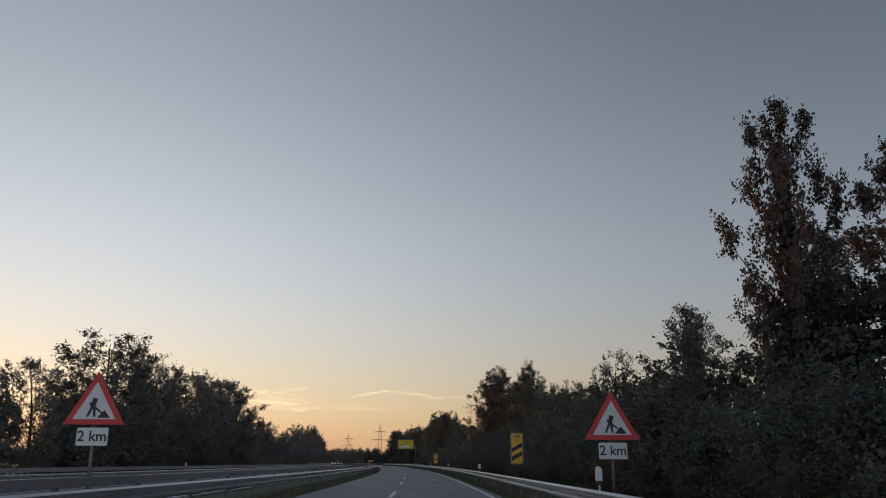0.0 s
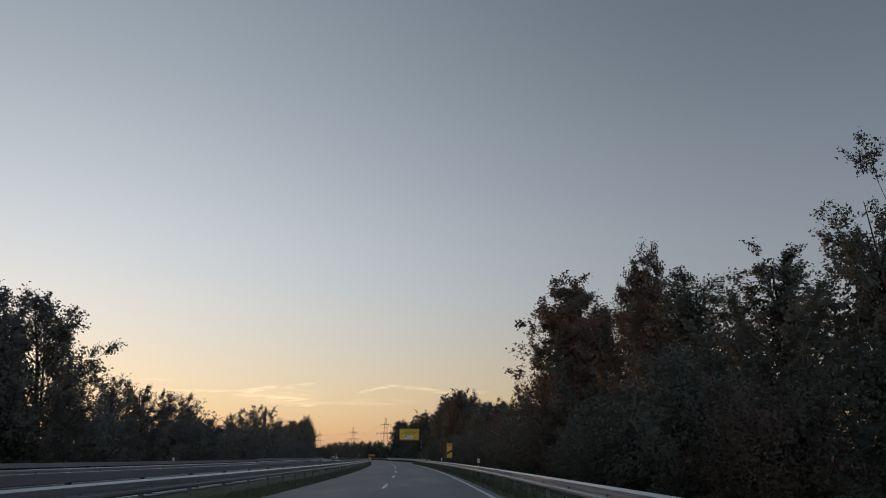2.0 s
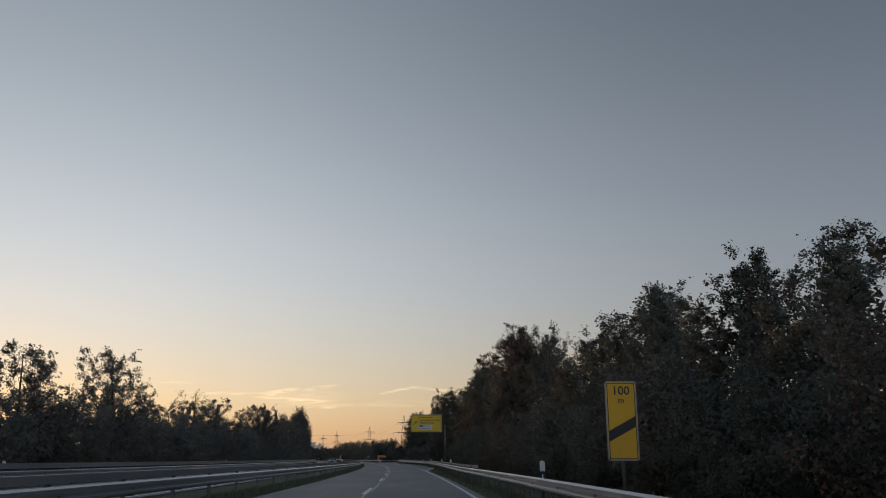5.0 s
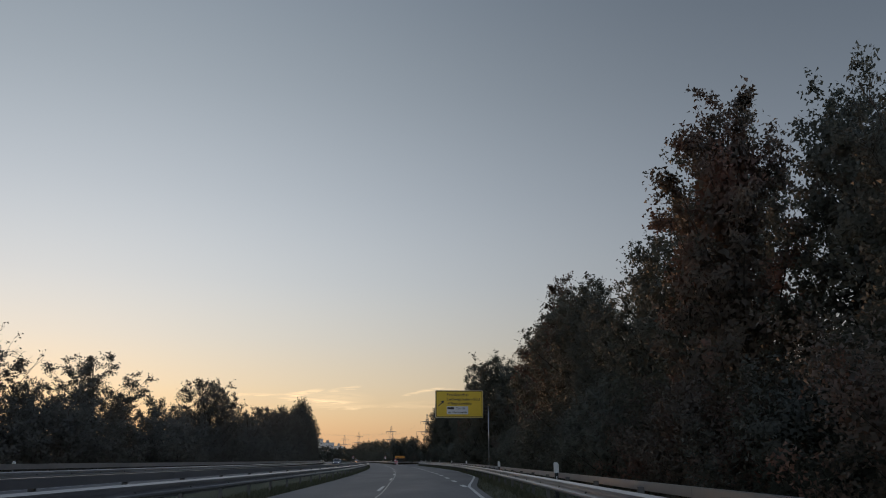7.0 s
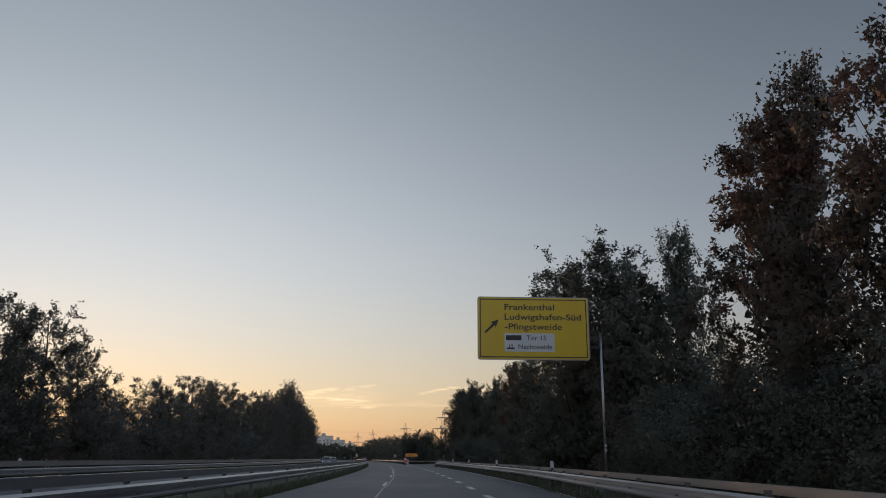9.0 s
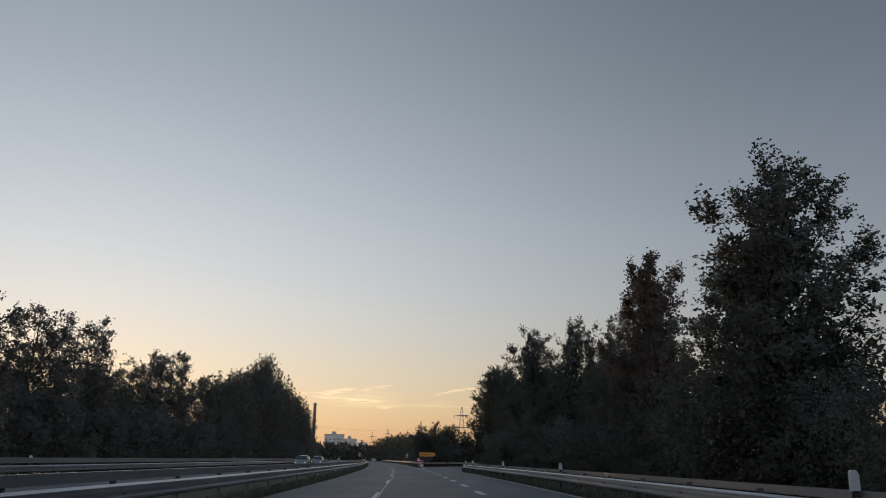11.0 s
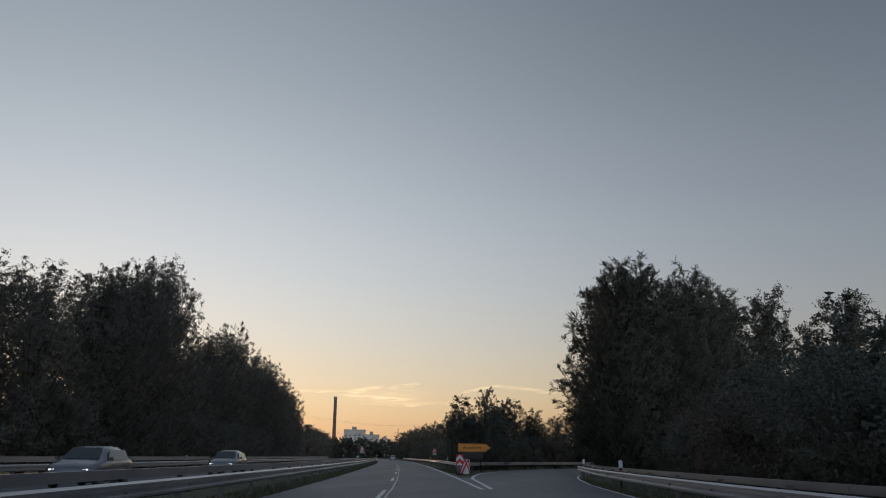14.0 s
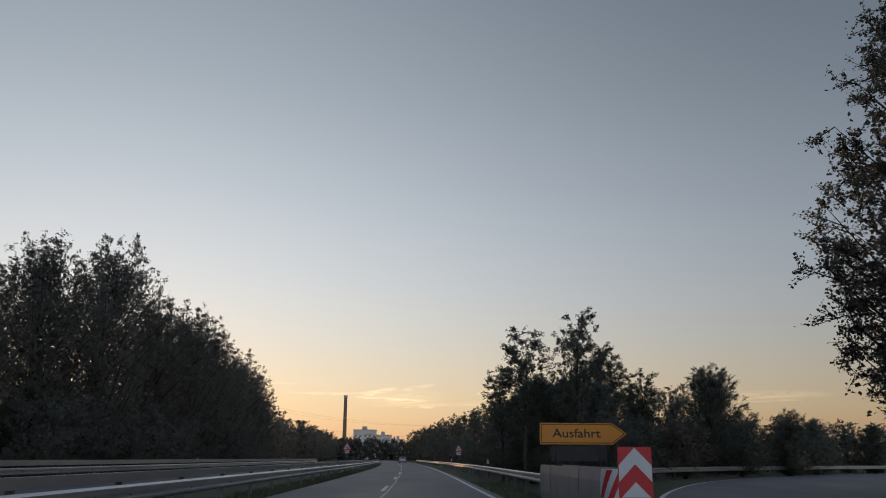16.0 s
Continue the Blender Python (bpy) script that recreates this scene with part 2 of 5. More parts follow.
M_FACADE = two_tone("pale_facade", (0.6, 0.58, 0.56), (0.5, 0.48, 0.47), 0.08, 0.85)
M_CHIMNEY = two_tone("chimney_brick", (0.22, 0.15, 0.12), (0.17, 0.12, 0.1), 0.1, 0.9)
M_PYLON = two_tone("pylon_steel", (0.25, 0.25, 0.26), (0.2, 0.2, 0.2), 0.3, 0.6, 0.5)
M_GLASS = two_tone("dark_glass", (0.02, 0.022, 0.025), (0.03, 0.03, 0.033), 1.0, 0.08)
M_CAR_WHITE = two_tone("white_car_paint", (0.42, 0.43, 0.45), (0.38, 0.39, 0.41), 0.6, 0.22)
M_CAR_SILVER = two_tone("silver_car_paint", (0.2, 0.205, 0.22), (0.17, 0.174, 0.19), 0.6, 0.22, 0.5)
M_TYRE = two_tone("tyre_rubber", (0.02, 0.02, 0.02), (0.03, 0.03, 0.03), 5, 0.8)
M_TAIL = two_tone("tail_light", (0.4, 0.02, 0.02), (0.3, 0.02, 0.02), 5, 0.2)


def lamp_build(N, L, p, out):
    p.inputs["Base Color"].default_value = (0.9, 0.9, 0.85, 1)
    p.inputs["Emission Color"].default_value = (1.0, 0.93, 0.8, 1)
    p.inputs["Emission Strength"].default_value = 1.3


M_LAMP = material("headlight_on", lamp_build)


# ---- mesh helpers ----
def mesh_of(name, verts, faces, mat, smooth=False):
    me = bpy.data.meshes.new(name)
    me.from_pydata([tuple(v) for v in verts], [], faces)
    me.materials.append(mat)
    if smooth:
        me.polygons.foreach_set("use_smooth", [True] * len(me.polygons))
    me.update()
    return me


def from_bm(name, bm, mat, smooth=False):
    me = bpy.data.meshes.new(name)
    bm.normal_update()
    bm.to_mesh(me)
    bm.free()
    me.materials.append(mat)
    if smooth:
        me.polygons.foreach_set("use_smooth", [True] * len(me.polygons))
    return me


def part(name, me, parent, label="", m=None):
    ob = new(name, me)
    ob.parent = parent
    if m is not None:
        ob.matrix_basis = m
    if label:
        ob["label"] = label
    return ob


def thing(name, m, label, category, group="", kind=""):
    ob = new(name)
    ob.matrix_basis = m
    ob.empty_display_size = 0.2
    return tagged(ob, label, category, group, kind)


def box_bm(w, d, h, at=(0, 0, 0), bevel=0.0):
    """A box centred on x and y, standing on z of at."""
    bm = bmesh.new()
    bmesh.ops.create_cube(bm, size=1)
    for v in bm.verts:
        v.co = Vector((v.co.x * w + at[0], v.co.y * d + at[1], (v.co.z + 0.5) * h + at[2]))
    if bevel:
        bmesh.ops.bevel(bm, geom=bm.edges[:], offset=bevel, segments=2, affect="EDGES")
    return bm


def plate_bm(points, depth, bevel=0.0):
    """A flat outline in x and z, with its front at y = 0 and its back at y = depth."""
    bm = bmesh.new()
    front = [bm.verts.new((x, 0, z)) for x, z in points]
    back = [bm.verts.new((x, depth, z)) for x, z in points]
    n = len(points)
    bm.faces.new(front)
    bm.faces.new(back[::-1])
    for i in range(n):
        bm.faces.new((front[i], back[i], back[(i + 1) % n], front[(i + 1) % n]))
    bmesh.ops.recalc_face_normals(bm, faces=bm.faces[:])
    if bevel:
        bmesh.ops.bevel(bm, geom=bm.edges[:], offset=bevel, segments=1, affect="EDGES")
    return bm


def tube_bm(points, radii, sides=8):
    bm = bmesh.new()
    rings = []
    for k, p in enumerate(points):
        a = Vector(points[max(k - 1, 0)])
        b = Vector(points[min(k + 1, len(points) - 1)])
        q = (b - a).to_track_quat("Z", "Y")
        rings.append([bm.verts.new(Vector(p) + q @ Vector((cos(2 * pi * i / sides) * radii[k], sin(2 * pi * i / sides) * radii[k], 0))) for i in range(sides)])
    for r0, r1 in zip(rings, rings[1:]):
        for i in range(sides):
            bm.faces.new((r0[i], r0[(i + 1) % sides], r1[(i + 1) % sides], r1[i]))
    bm.faces.new(rings[0][::-1])
    bm.faces.new(rings[-1])
    return bm


def rounded(w, h, r, x=0.0, z=0.0, n=5):
    """An outline of a rounded rectangle centred on x, standing on z."""
    pts = []
    for cx, cz, a0 in ((w / 2 - r, h - r, 0), (-w / 2 + r, h - r, 90), (-w / 2 + r, r, 180), (w / 2 - r, r, 270)):
        for i in range(n + 1):
            a = radians(a0 + 90 * i / n)
            pts.append((x + cx + r * cos(a), z + cz + r * sin(a)))
    return pts


def solid_ribbon(name, s_list, left, right, z, thick, mat):
    """A ribbon with an edge of its own thickness."""
    verts, faces = [], []
    for s in s_list:
        l, r = left(s), right(s)
        verts += [road(s, l, z - thick), road(s, l, z), road(s, r, z), road(s, r, z - thick)]
    for i in range(len(s_list) - 1):
        a = 4 * i
        for k in range(3):
            faces.append((a + k, a + k + 1, a + k + 5, a + k + 4))
    e = 4 * (len(s_list) - 1)
    faces += [(0, 1, 2, 3), (e + 3, e + 2, e + 1, e)]
    return mesh_of(name, verts, faces, mat)


def span(a, b, step):
    n = max(1, int(round((b - a) / step)))
    return [a + (b - a) * i / n for i in range(n + 1)]


def letters(text, size, mat, parent, m, label="", align="LEFT", bold=0.0, wide=1.0):
    cu = bpy.data.curves.new("lettering", "FONT")
    cu.body, cu.size, cu.align_x, cu.align_y = text, size, align, "CENTER"
    cu.extrude, cu.offset, cu.resolution_u = 0.002, bold, 3
    cu.materials.append(mat)
    ob = new("lettering", cu)
    ob.parent = parent
    ob.matrix_basis = m @ Matrix.Diagonal((wide, 1, 1, 1))
    if label:
        ob["label"] = label
    return ob


def on_face(x, z, y=-0.004):
    """Where a sign's face looks towards -y."""
    return pose(x, y, z, 90, 0, 0)


# ---- ground and carriageways ----
def build_ground():
    n = 24
    r = [0, 30, 80, 200, 500, 1200, 2600, 4600]
    verts, faces = [(-10, 250, -0.06)], []
    for k in r[1:]:
        for i in range(n):
            a = 2 * pi * i / n
            verts.append((-10 + k * cos(a), 250 + k * sin(a), -0.06))
    for i in range(n):
        faces.append((0, 1 + i, 1 + (i + 1) % n))
    for k in range(len(r) - 2):
        for i in range(n):
            a, b = 1 + k * n + i, 1 + k * n + (i + 1) % n
            faces.append((a, a + n, b + n, b))
    g = new("ground", mesh_of("ground", verts, faces, M_GRASS))
    tagged(g, "dark grass verge and open ground beside the road", "ground", kind="structure")


build_ground()

MAIN = span(-100, 820, 5)
road_ob = new("road", solid_ribbon("road", MAIN, lambda s: centre(s) - 3.45, lambda s: centre(s) + lerp(RIGHT_LINE, min(s, 400)) * (1 if s < 400 else 0) + (3.75 if s >= 400 else 0) + 0.35, 0.0, 0.2, M_ASPHALT))
tagged(road_ob, "grey two-lane asphalt carriageway with worn white markings", "road", kind="structure")
opp = new("road_opposite", solid_ribbon("road_opposite", MAIN, lambda s: centre(s) - 15.2, lambda s: centre(s) - 7.3, 0.0, 0.2, M_ASPHALT))
tagged(opp, "grey asphalt carriageway for oncoming traffic beyond the median rail", "road", kind="structure")

RAMP_L = [(396, 3.2), (400, 3.4), (404, 3.75), (408, 4.3), (413, 5.1), (418, 6.2), (424, 8.1), (432, 11.3), (440, 14.8), (448, 19.5), (456, 25.5), (470, 38.5), (482, 54), (492, 74)]
RAMP_R = [(374, 6.9), (385, 7.8), (401.6, 10.2), (410, 12.0), (420, 16.2), (430, 22.0), (438, 28.5), (447, 37.5), (458, 52), (466, 68), (472, 84)]


def resample(pts, n):
    p = np.array(pts, float)
    d = np.r_[0, np.cumsum(np.hypot(*np.diff(p, axis=0).T))]
    q = np.linspace(0, d[-1], n)
    return np.stack([np.interp(q, d, p[:, 0]), np.interp(q, d, p[:, 1])], 1)


def smooth_line(pts, n, passes=6):
    p = resample(pts, n)
    for _ in range(passes):
        p[1:-1] = (p[:-2] + 2 * p[1:-1] + p[2:]) / 4
    return p


def build_ramp():
    l, r = smooth_line(RAMP_L, 41), smooth_line(RAMP_R, 41)
    verts, faces = [], []
    for (s0, u0), (s1, u1) in zip(l, r):
        verts += [road(s0, u0, -0.2), road(s0, u0, 0.004), road(s1, u1 + 0.3, 0.004), road(s1, u1 + 0.3, -0.2)]
    for i in range(40):
        a = 4 * i
        for k in range(3):
            faces.append((a + k, a + k + 1, a + k + 5, a + k + 4))
    ob = new("road_exit", mesh_of("road_exit", verts, faces, M_ASPHALT))
    tagged(ob, "grey asphalt exit ramp bending away to the side", "road", kind="structure")
    return l, r, ob


ramp_l, ramp_r, ramp_ob = build_ramp()


def painted(name, pts, width, parent, z=0.008, mat=None, label=""):
    """A painted line along points of s and u."""
    verts, faces = [], []
    for i, (s, u) in enumerate(pts):
        a, b = pts[max(i - 1, 0)], pts[min(i + 1, len(pts) - 1)]
        ds, du = b[0] - a[0], b[1] - a[1]
        k = hypot(ds, du) or 1
        for side in (-1, 1):
            verts.append(road(s + side * -du / k * width / 2 * -1, u + side * ds / k * width / 2, z))
    for i in range(len(pts) - 1):
        a = 2 * i
        faces.append((a, a + 1, a + 3, a + 2))
    return part(name, mesh_of(name, verts, faces, mat or M_PAINT), parent, label)


def build_markings():
    for k in range(-2, 40):
        s = 31 + 18 * k
        painted("dash", [(q, centre(q)) for q in span(s, s + 6, 2)], 0.14, road_ob)
    painted("edge_line", [(s, centre(s) + lerp(RIGHT_LINE, s)) for s in span(-90, 372, 3)] + [tuple(p) for p in ramp_r[:26]][2:], 0.14, road_ob, 0.012)
    painted("edge_line", [(s, centre(s) + 3.75) for s in span(380.5, 800, 6)], 0.17, road_ob)
    painted("edge_line", [tuple(p) for p in ramp_l[:26]], 0.2, ramp_ob, 0.012)
    painted("edge_line", [(380.5, 2.86), (385, 2.98), (389, 3.06), (393, 3.14), (396.6, 3.22)], 0.18, road_ob, 0.014)
    for k in range(18):
        s = 216 + 9 * k
        if s < 374:
            painted("dash", [(q, centre(q) + 3.85) for q in span(s, s + 3.4, 1.7)], 0.26, road_ob, 0.01)
    # meandering sealed joint along the middle
    rng = random.Random(4)
    pts, off = [], 0.0
    for s in span(150, 470, 1.5):
        off = off * 0.9 + rng.uniform(-0.03, 0.03)
        pts.append((s, centre(s) + 0.16 + off))
    painted("seam", pts, 0.055, road_ob, 0.006, M_SEAM, "meandering bitumen joint seal")
    for k in range(-5, 30):
        painted("dash", [(q, centre(q) - 11.2) for q in span(18 * k, 18 * k + 6, 3)], 0.14, opp)
    for u in (-7.7, -14.8):
        painted("edge_line", [(s, centre(s) + u) for s in span(-90, 800, 6)], 0.14, opp)


build_markings()

# ---- guard rails ----
W_BEAM = [(0.0, 0.31), (0.02, 0.31), (0.08, 0.27), (0.08, 0.22), (0.01, 0.17), (0.01, 0.14), (0.08, 0.09), (0.08, 0.04), (0.02, 0.0), (0.0, 0.0)]
BOX_BEAM = [(0.0, 0.0), (0.1, 0.0), (0.1, 0.15), (0.0, 0.15)]


def sweep(profile, pts, z, face):
    """A profile (out, up) carried along points of s and u; face: -1 looks to the left of the line, 1 to its right."""
    verts, faces = [], []
    n = len(profile)
    for i, (s, u) in enumerate(pts):
        a, b = pts[max(i - 1, 0)], pts[min(i + 1, len(pts) - 1)]
        pa, pb = road(*a), road(*b)
        d = (pb - pa).normalized()
        side = Vector((d.y, -d.x, 0)) * face
        p = road(s, u)
        verts += [p + side * o + Vector((0, 0, z + h)) for o, h in profile]
    for i in range(len(pts) - 1):
        for k in range(n):
            a, b = i * n + k, i * n + (k + 1) % n
            faces.append((a, b, b + n, a + n) if face < 0 else (b, a, a + n, b + n))
    faces.append(tuple(range(n)))
    faces.append(tuple(reversed(range((len(pts) - 1) * n, len(pts) * n))))
    return verts, faces


POST_MESH = from_bm("post", box_bm(0.1, 0.055, 0.72, (0, 0, -0.06)), M_POST)
SPACER_MESH = from_bm("spacer", box_bm(0.2, 0.09, 0.16, (0, 0, 0.42)), M_POST)
TALL_POST_MESH = from_bm("post", box_bm(0.1, 0.07, 0.86, (0, 0, -0.06)), M_POST)


def guard_rail(label, pts, face, z_top=0.74, box=None, post_gap=4.0, piece=16.0):
    """A steel guard rail along points of s and u. box: (setback, top, height) of a second beam above and behind."""
    first = road(*pts[0])
    ob = thing("guard_rail", Matrix.Translation(first), label, "guard rail", "guard rails along the road")
    inv = Matrix.Translation(-first)
    line = np.array(pts, float)
    d = np.r_[0, np.cumsum(np.hypot(*np.diff(line, axis=0).T))]

    def at(q):
        return float(np.interp(q, d, line[:, 0])), float(np.interp(q, d, line[:, 1]))

    count = max(1, int(round(d[-1] / piece)))
    for k in range(count):
        q0, q1 = d[-1] * k / count, d[-1] * (k + 1) / count - 0.015
        seg = [at(q) for q in span(q0, q1, 4)]
        v, f = sweep(W_BEAM, seg, z_top - 0.31, face)
        part("beam", mesh_of("beam", [inv @ p for p in v], f, M_ZINC), ob)
        if box:
            back, top, height = box
            shifted = []
            for i, (s, u) in enumerate(seg):
                shifted.append((s, u - face * back))
            prof = [(o, h * height / 0.15) for o, h in BOX_BEAM]
            v, f = sweep(prof, shifted, top - height, face)
            part("upper_beam", mesh_of("upper_beam", [inv @ p for p in v], f, M_ZINC), ob, "flat upper box beam")
    q = post_gap / 2
    while q < d[-1]:
        s, u = at(q)
        s2, u2 = at(q + 0.5)
        turn = -math.degrees(atan2(u2 - u, s2 - s))
        m = inv @ stand(s, u - face * (0.1 if not box else 0.2), 0, turn)
        m2 = inv @ stand(s, u - face * 0.06, 0, turn)
        part("post", TALL_POST_MESH if box else POST_MESH, ob, "", m)
        part("spacer", SPACER_MESH, ob, "", m2)
        q += post_gap
    return ob


guard_rail("galvanised steel median guard rail with flat upper beam", [(s, centre(s) + lerp(LEFT_RAIL, s)) for s in span(-24, 560, 8)], 1, 0.75, (0.22, 0.95, 0.16))
guard_rail("low galvanised steel guard rail beyond the oncoming lanes", [(s, centre(s) - 16.0) for s in span(20, 150, 10)], 1, 0.66, (0.15, 0.93, 0.2))
guard_rail("galvanised steel guard rail along the far edge of the oncoming lanes", [(s, centre(s) - 16.0) for s in span(150.4, 560, 10)], 1, 0.72, (0.15, 1.05, 0.24))
guard_rail("galvanised steel guard rail along the grass verge", [(s, lerp(RIGHT_RAIL, s)) for s in span(-24, 172, 7)], -1, 0.73)
guard_rail("galvanised steel guard rail with flat upper beam along the exit lane", [(s, lerp(RIGHT_RAIL, s)) for s in span(172.3, 400, 6)] + [(404, 10.9), (407, 11.6)], -1, 0.73, (0.42, 0.87, 0.14))
guard_rail("galvanised steel guard rail beyond the exit nose", [(s, 3.95 + 0.25 * sin((s - 423) / 30)) for s in span(422.3, 620, 7)], -1, 0.74)
guard_rail("galvanised steel guard rail on the outside of the exit ramp", [(424.5, 5.0), (430, 7.0), (436, 9.6), (442, 12.4), (448, 16.2), (454, 21.0), (462, 28.5), (470, 38), (478, 50), (484, 62)], 1, 0.74)


# ---- trees ----
def unit(v):
    return v / (np.linalg.norm(v, axis=-1, keepdims=True) + 1e-9)


def leaf_shapes(rng, p, along, size, wide=0.4, corners=4):
    """Folded leaves at the places p, pointing along their twigs."""
    n = len(p)
    size = size * rng.uniform(0.65, 1.35, n)
    a = unit(along * 0.7 + rng.normal(size=(n, 3)) * 0.75 - (0, 0, 0.25))
    b = unit(np.cross(a, rng.normal(size=(n, 3))))
    nn = np.cross(a, b)
    w = size * rng.uniform(wide * 0.8, wide * 1.15, n)
    low = p - a * (size * 0.1)[:, None]
    if corners == 3:
        return np.stack([low + b * w[:, None], p + a * (size * 0.66)[:, None], low - b * w[:, None] - a * (size * 0.3)[:, None]], 1)
    v = np.empty((n, 4, 3))
    v[:, 0] = p - a * (size * 0.5)[:, None]
    v[:, 1] = low + b * w[:, None] + nn * (size * 0.14)[:, None]
    v[:, 2] = p + a * (size * 0.66)[:, None]
    v[:, 3] = low - b * w[:, None] + nn * (size * 0.14)[:, None]
    return v


def leaf_mesh(name, leaves, mat, outward=None, crisp=0.28):
    """One mesh of leaves of three or four corners; outward: for each leaf the way its side of the crown faces."""
    n, c = leaves.shape[:2]
    if outward is not None:
        face = np.cross(leaves[:, 1] - leaves[:, 0], leaves[:, -1] - leaves[:, 0])
        turned = np.einsum("ij,ij->i", face, outward) < 0
        leaves[turned] = leaves[turned][:, ::-1]
    me = bpy.data.meshes.new(name)
    me.vertices.add(c * n)
    me.vertices.foreach_set("co", leaves.astype(np.float32).ravel())
    me.loops.add(c * n)
    me.loops.foreach_set("vertex_index", np.arange(c * n, dtype=np.int32))
    me.polygons.add(n)
    me.polygons.foreach_set("loop_start", np.arange(0, c * n, c, dtype=np.int32))
    me.materials.append(mat)
    me.update(calc_edges=True)
    if outward is not None:
        me.polygons.foreach_set("use_smooth", [True] * n)
        face = unit(np.cross(leaves[:, 1] - leaves[:, 0], leaves[:, -1] - leaves[:, 0]))
        nv = unit(outward * (1 - crisp) + face * crisp)
        me.normals_split_custom_set_from_vertices(np.repeat(nv, c, axis=0).tolist())
    return me


def crown_shape(kind, f):
    """Relative radius of a crown at relative height f."""
    if kind == "column":
        return 0.6 + 0.4 * sin(pi * min(1, f * 0.9 + 0.05)) if f < 0.7 else max(0.16, 1 - ((f - 0.7) / 0.32) ** 1.5)
    if kind == "dome":
        return 0.75 + 0.25 * sin(pi * min(0.5, f * 1.1)) if f < 0.6 else max(0.3, 1 - ((f - 0.6) / 0.42) ** 2.8)
    if kind == "broad":
        return 0.45 + 0.55 * sin(pi * min(0.5, f * 1.2)) if f < 0.74 else max(0.3, 1 - ((f - 0.74) / 0.3) ** 2.2)
    if kind == "airy":
        return (0.2 + 0.95 * f) if f < 0.8 else max(0.35, 1 - ((f - 0.8) / 0.25) ** 2.2)
    if kind == "egg":
        return 0.4 + 0.6 * sin(pi * f / 0.84) if f < 0.42 else max(0.25, 1 - 0.85 * ((f - 0.42) / 0.6) ** 2.2)
    if kind == "tuft":
        return max(0.2, sin(pi * min(1, max(0, (f - 0.35) / 0.72))) ** 0.7) if f > 0.42 else 0.2
    if kind == "bush":
        return max(0.25, 1 - 0.75 * f ** 2)
    return 0.8 + 0.2 * sin(pi * f) if f < 0.56 else max(0.16, 1 - ((f - 0.56) / 0.46) ** 1.9)


def strands(paths, sides):
    """Many thin tapering tubes as one list of corners and faces. paths: (points (n, k, 3), radii (n, k))."""
    pts, rad = paths
    n, k = rad.shape
    tangent = unit(np.gradient(pts, axis=1))
    side = unit(np.cross(tangent, (0.31, 0.87, 0.38)))
    other = np.cross(tangent, side)
    ang = np.arange(sides) * 2 * pi / sides
    ring = pts[:, :, None] + rad[:, :, None, None] * (side[:, :, None] * np.cos(ang)[:, None] + other[:, :, None] * np.sin(ang)[:, None])
    i = np.arange(n)[:, None, None] * k * sides
    j = np.arange(k - 1)[None, :, None] * sides
    q = np.arange(sides)[None, None, :]
    q1 = (q + 1) % sides
    faces = np.stack(np.broadcast_arrays(i + j + q, i + j + q1, i + j + sides + q1, i + j + sides + q), -1).reshape(-1, 4)
    return ring.reshape(-1, 3), faces


def wood_mesh(name, groups):
    verts, faces, o = [], [], 0
    for paths, sides in groups:
        v, f = strands(paths, sides)
        verts.append(v)
        faces.append(f + o)
        o += len(v)
    me = bpy.data.meshes.new(name)
    me.from_pydata(np.concatenate(verts).tolist(), [], np.concatenate(faces).tolist())
    me.materials.append(M_BARK)
    me.polygons.foreach_set("use_smooth", [True] * len(me.polygons))
    me.update()
    return me


def bezier(p0, p1, p2, t):
    t = t[..., None]
    return p0 * (1 - t) ** 2 + p1 * 2 * t * (1 - t) + p2 * t * t


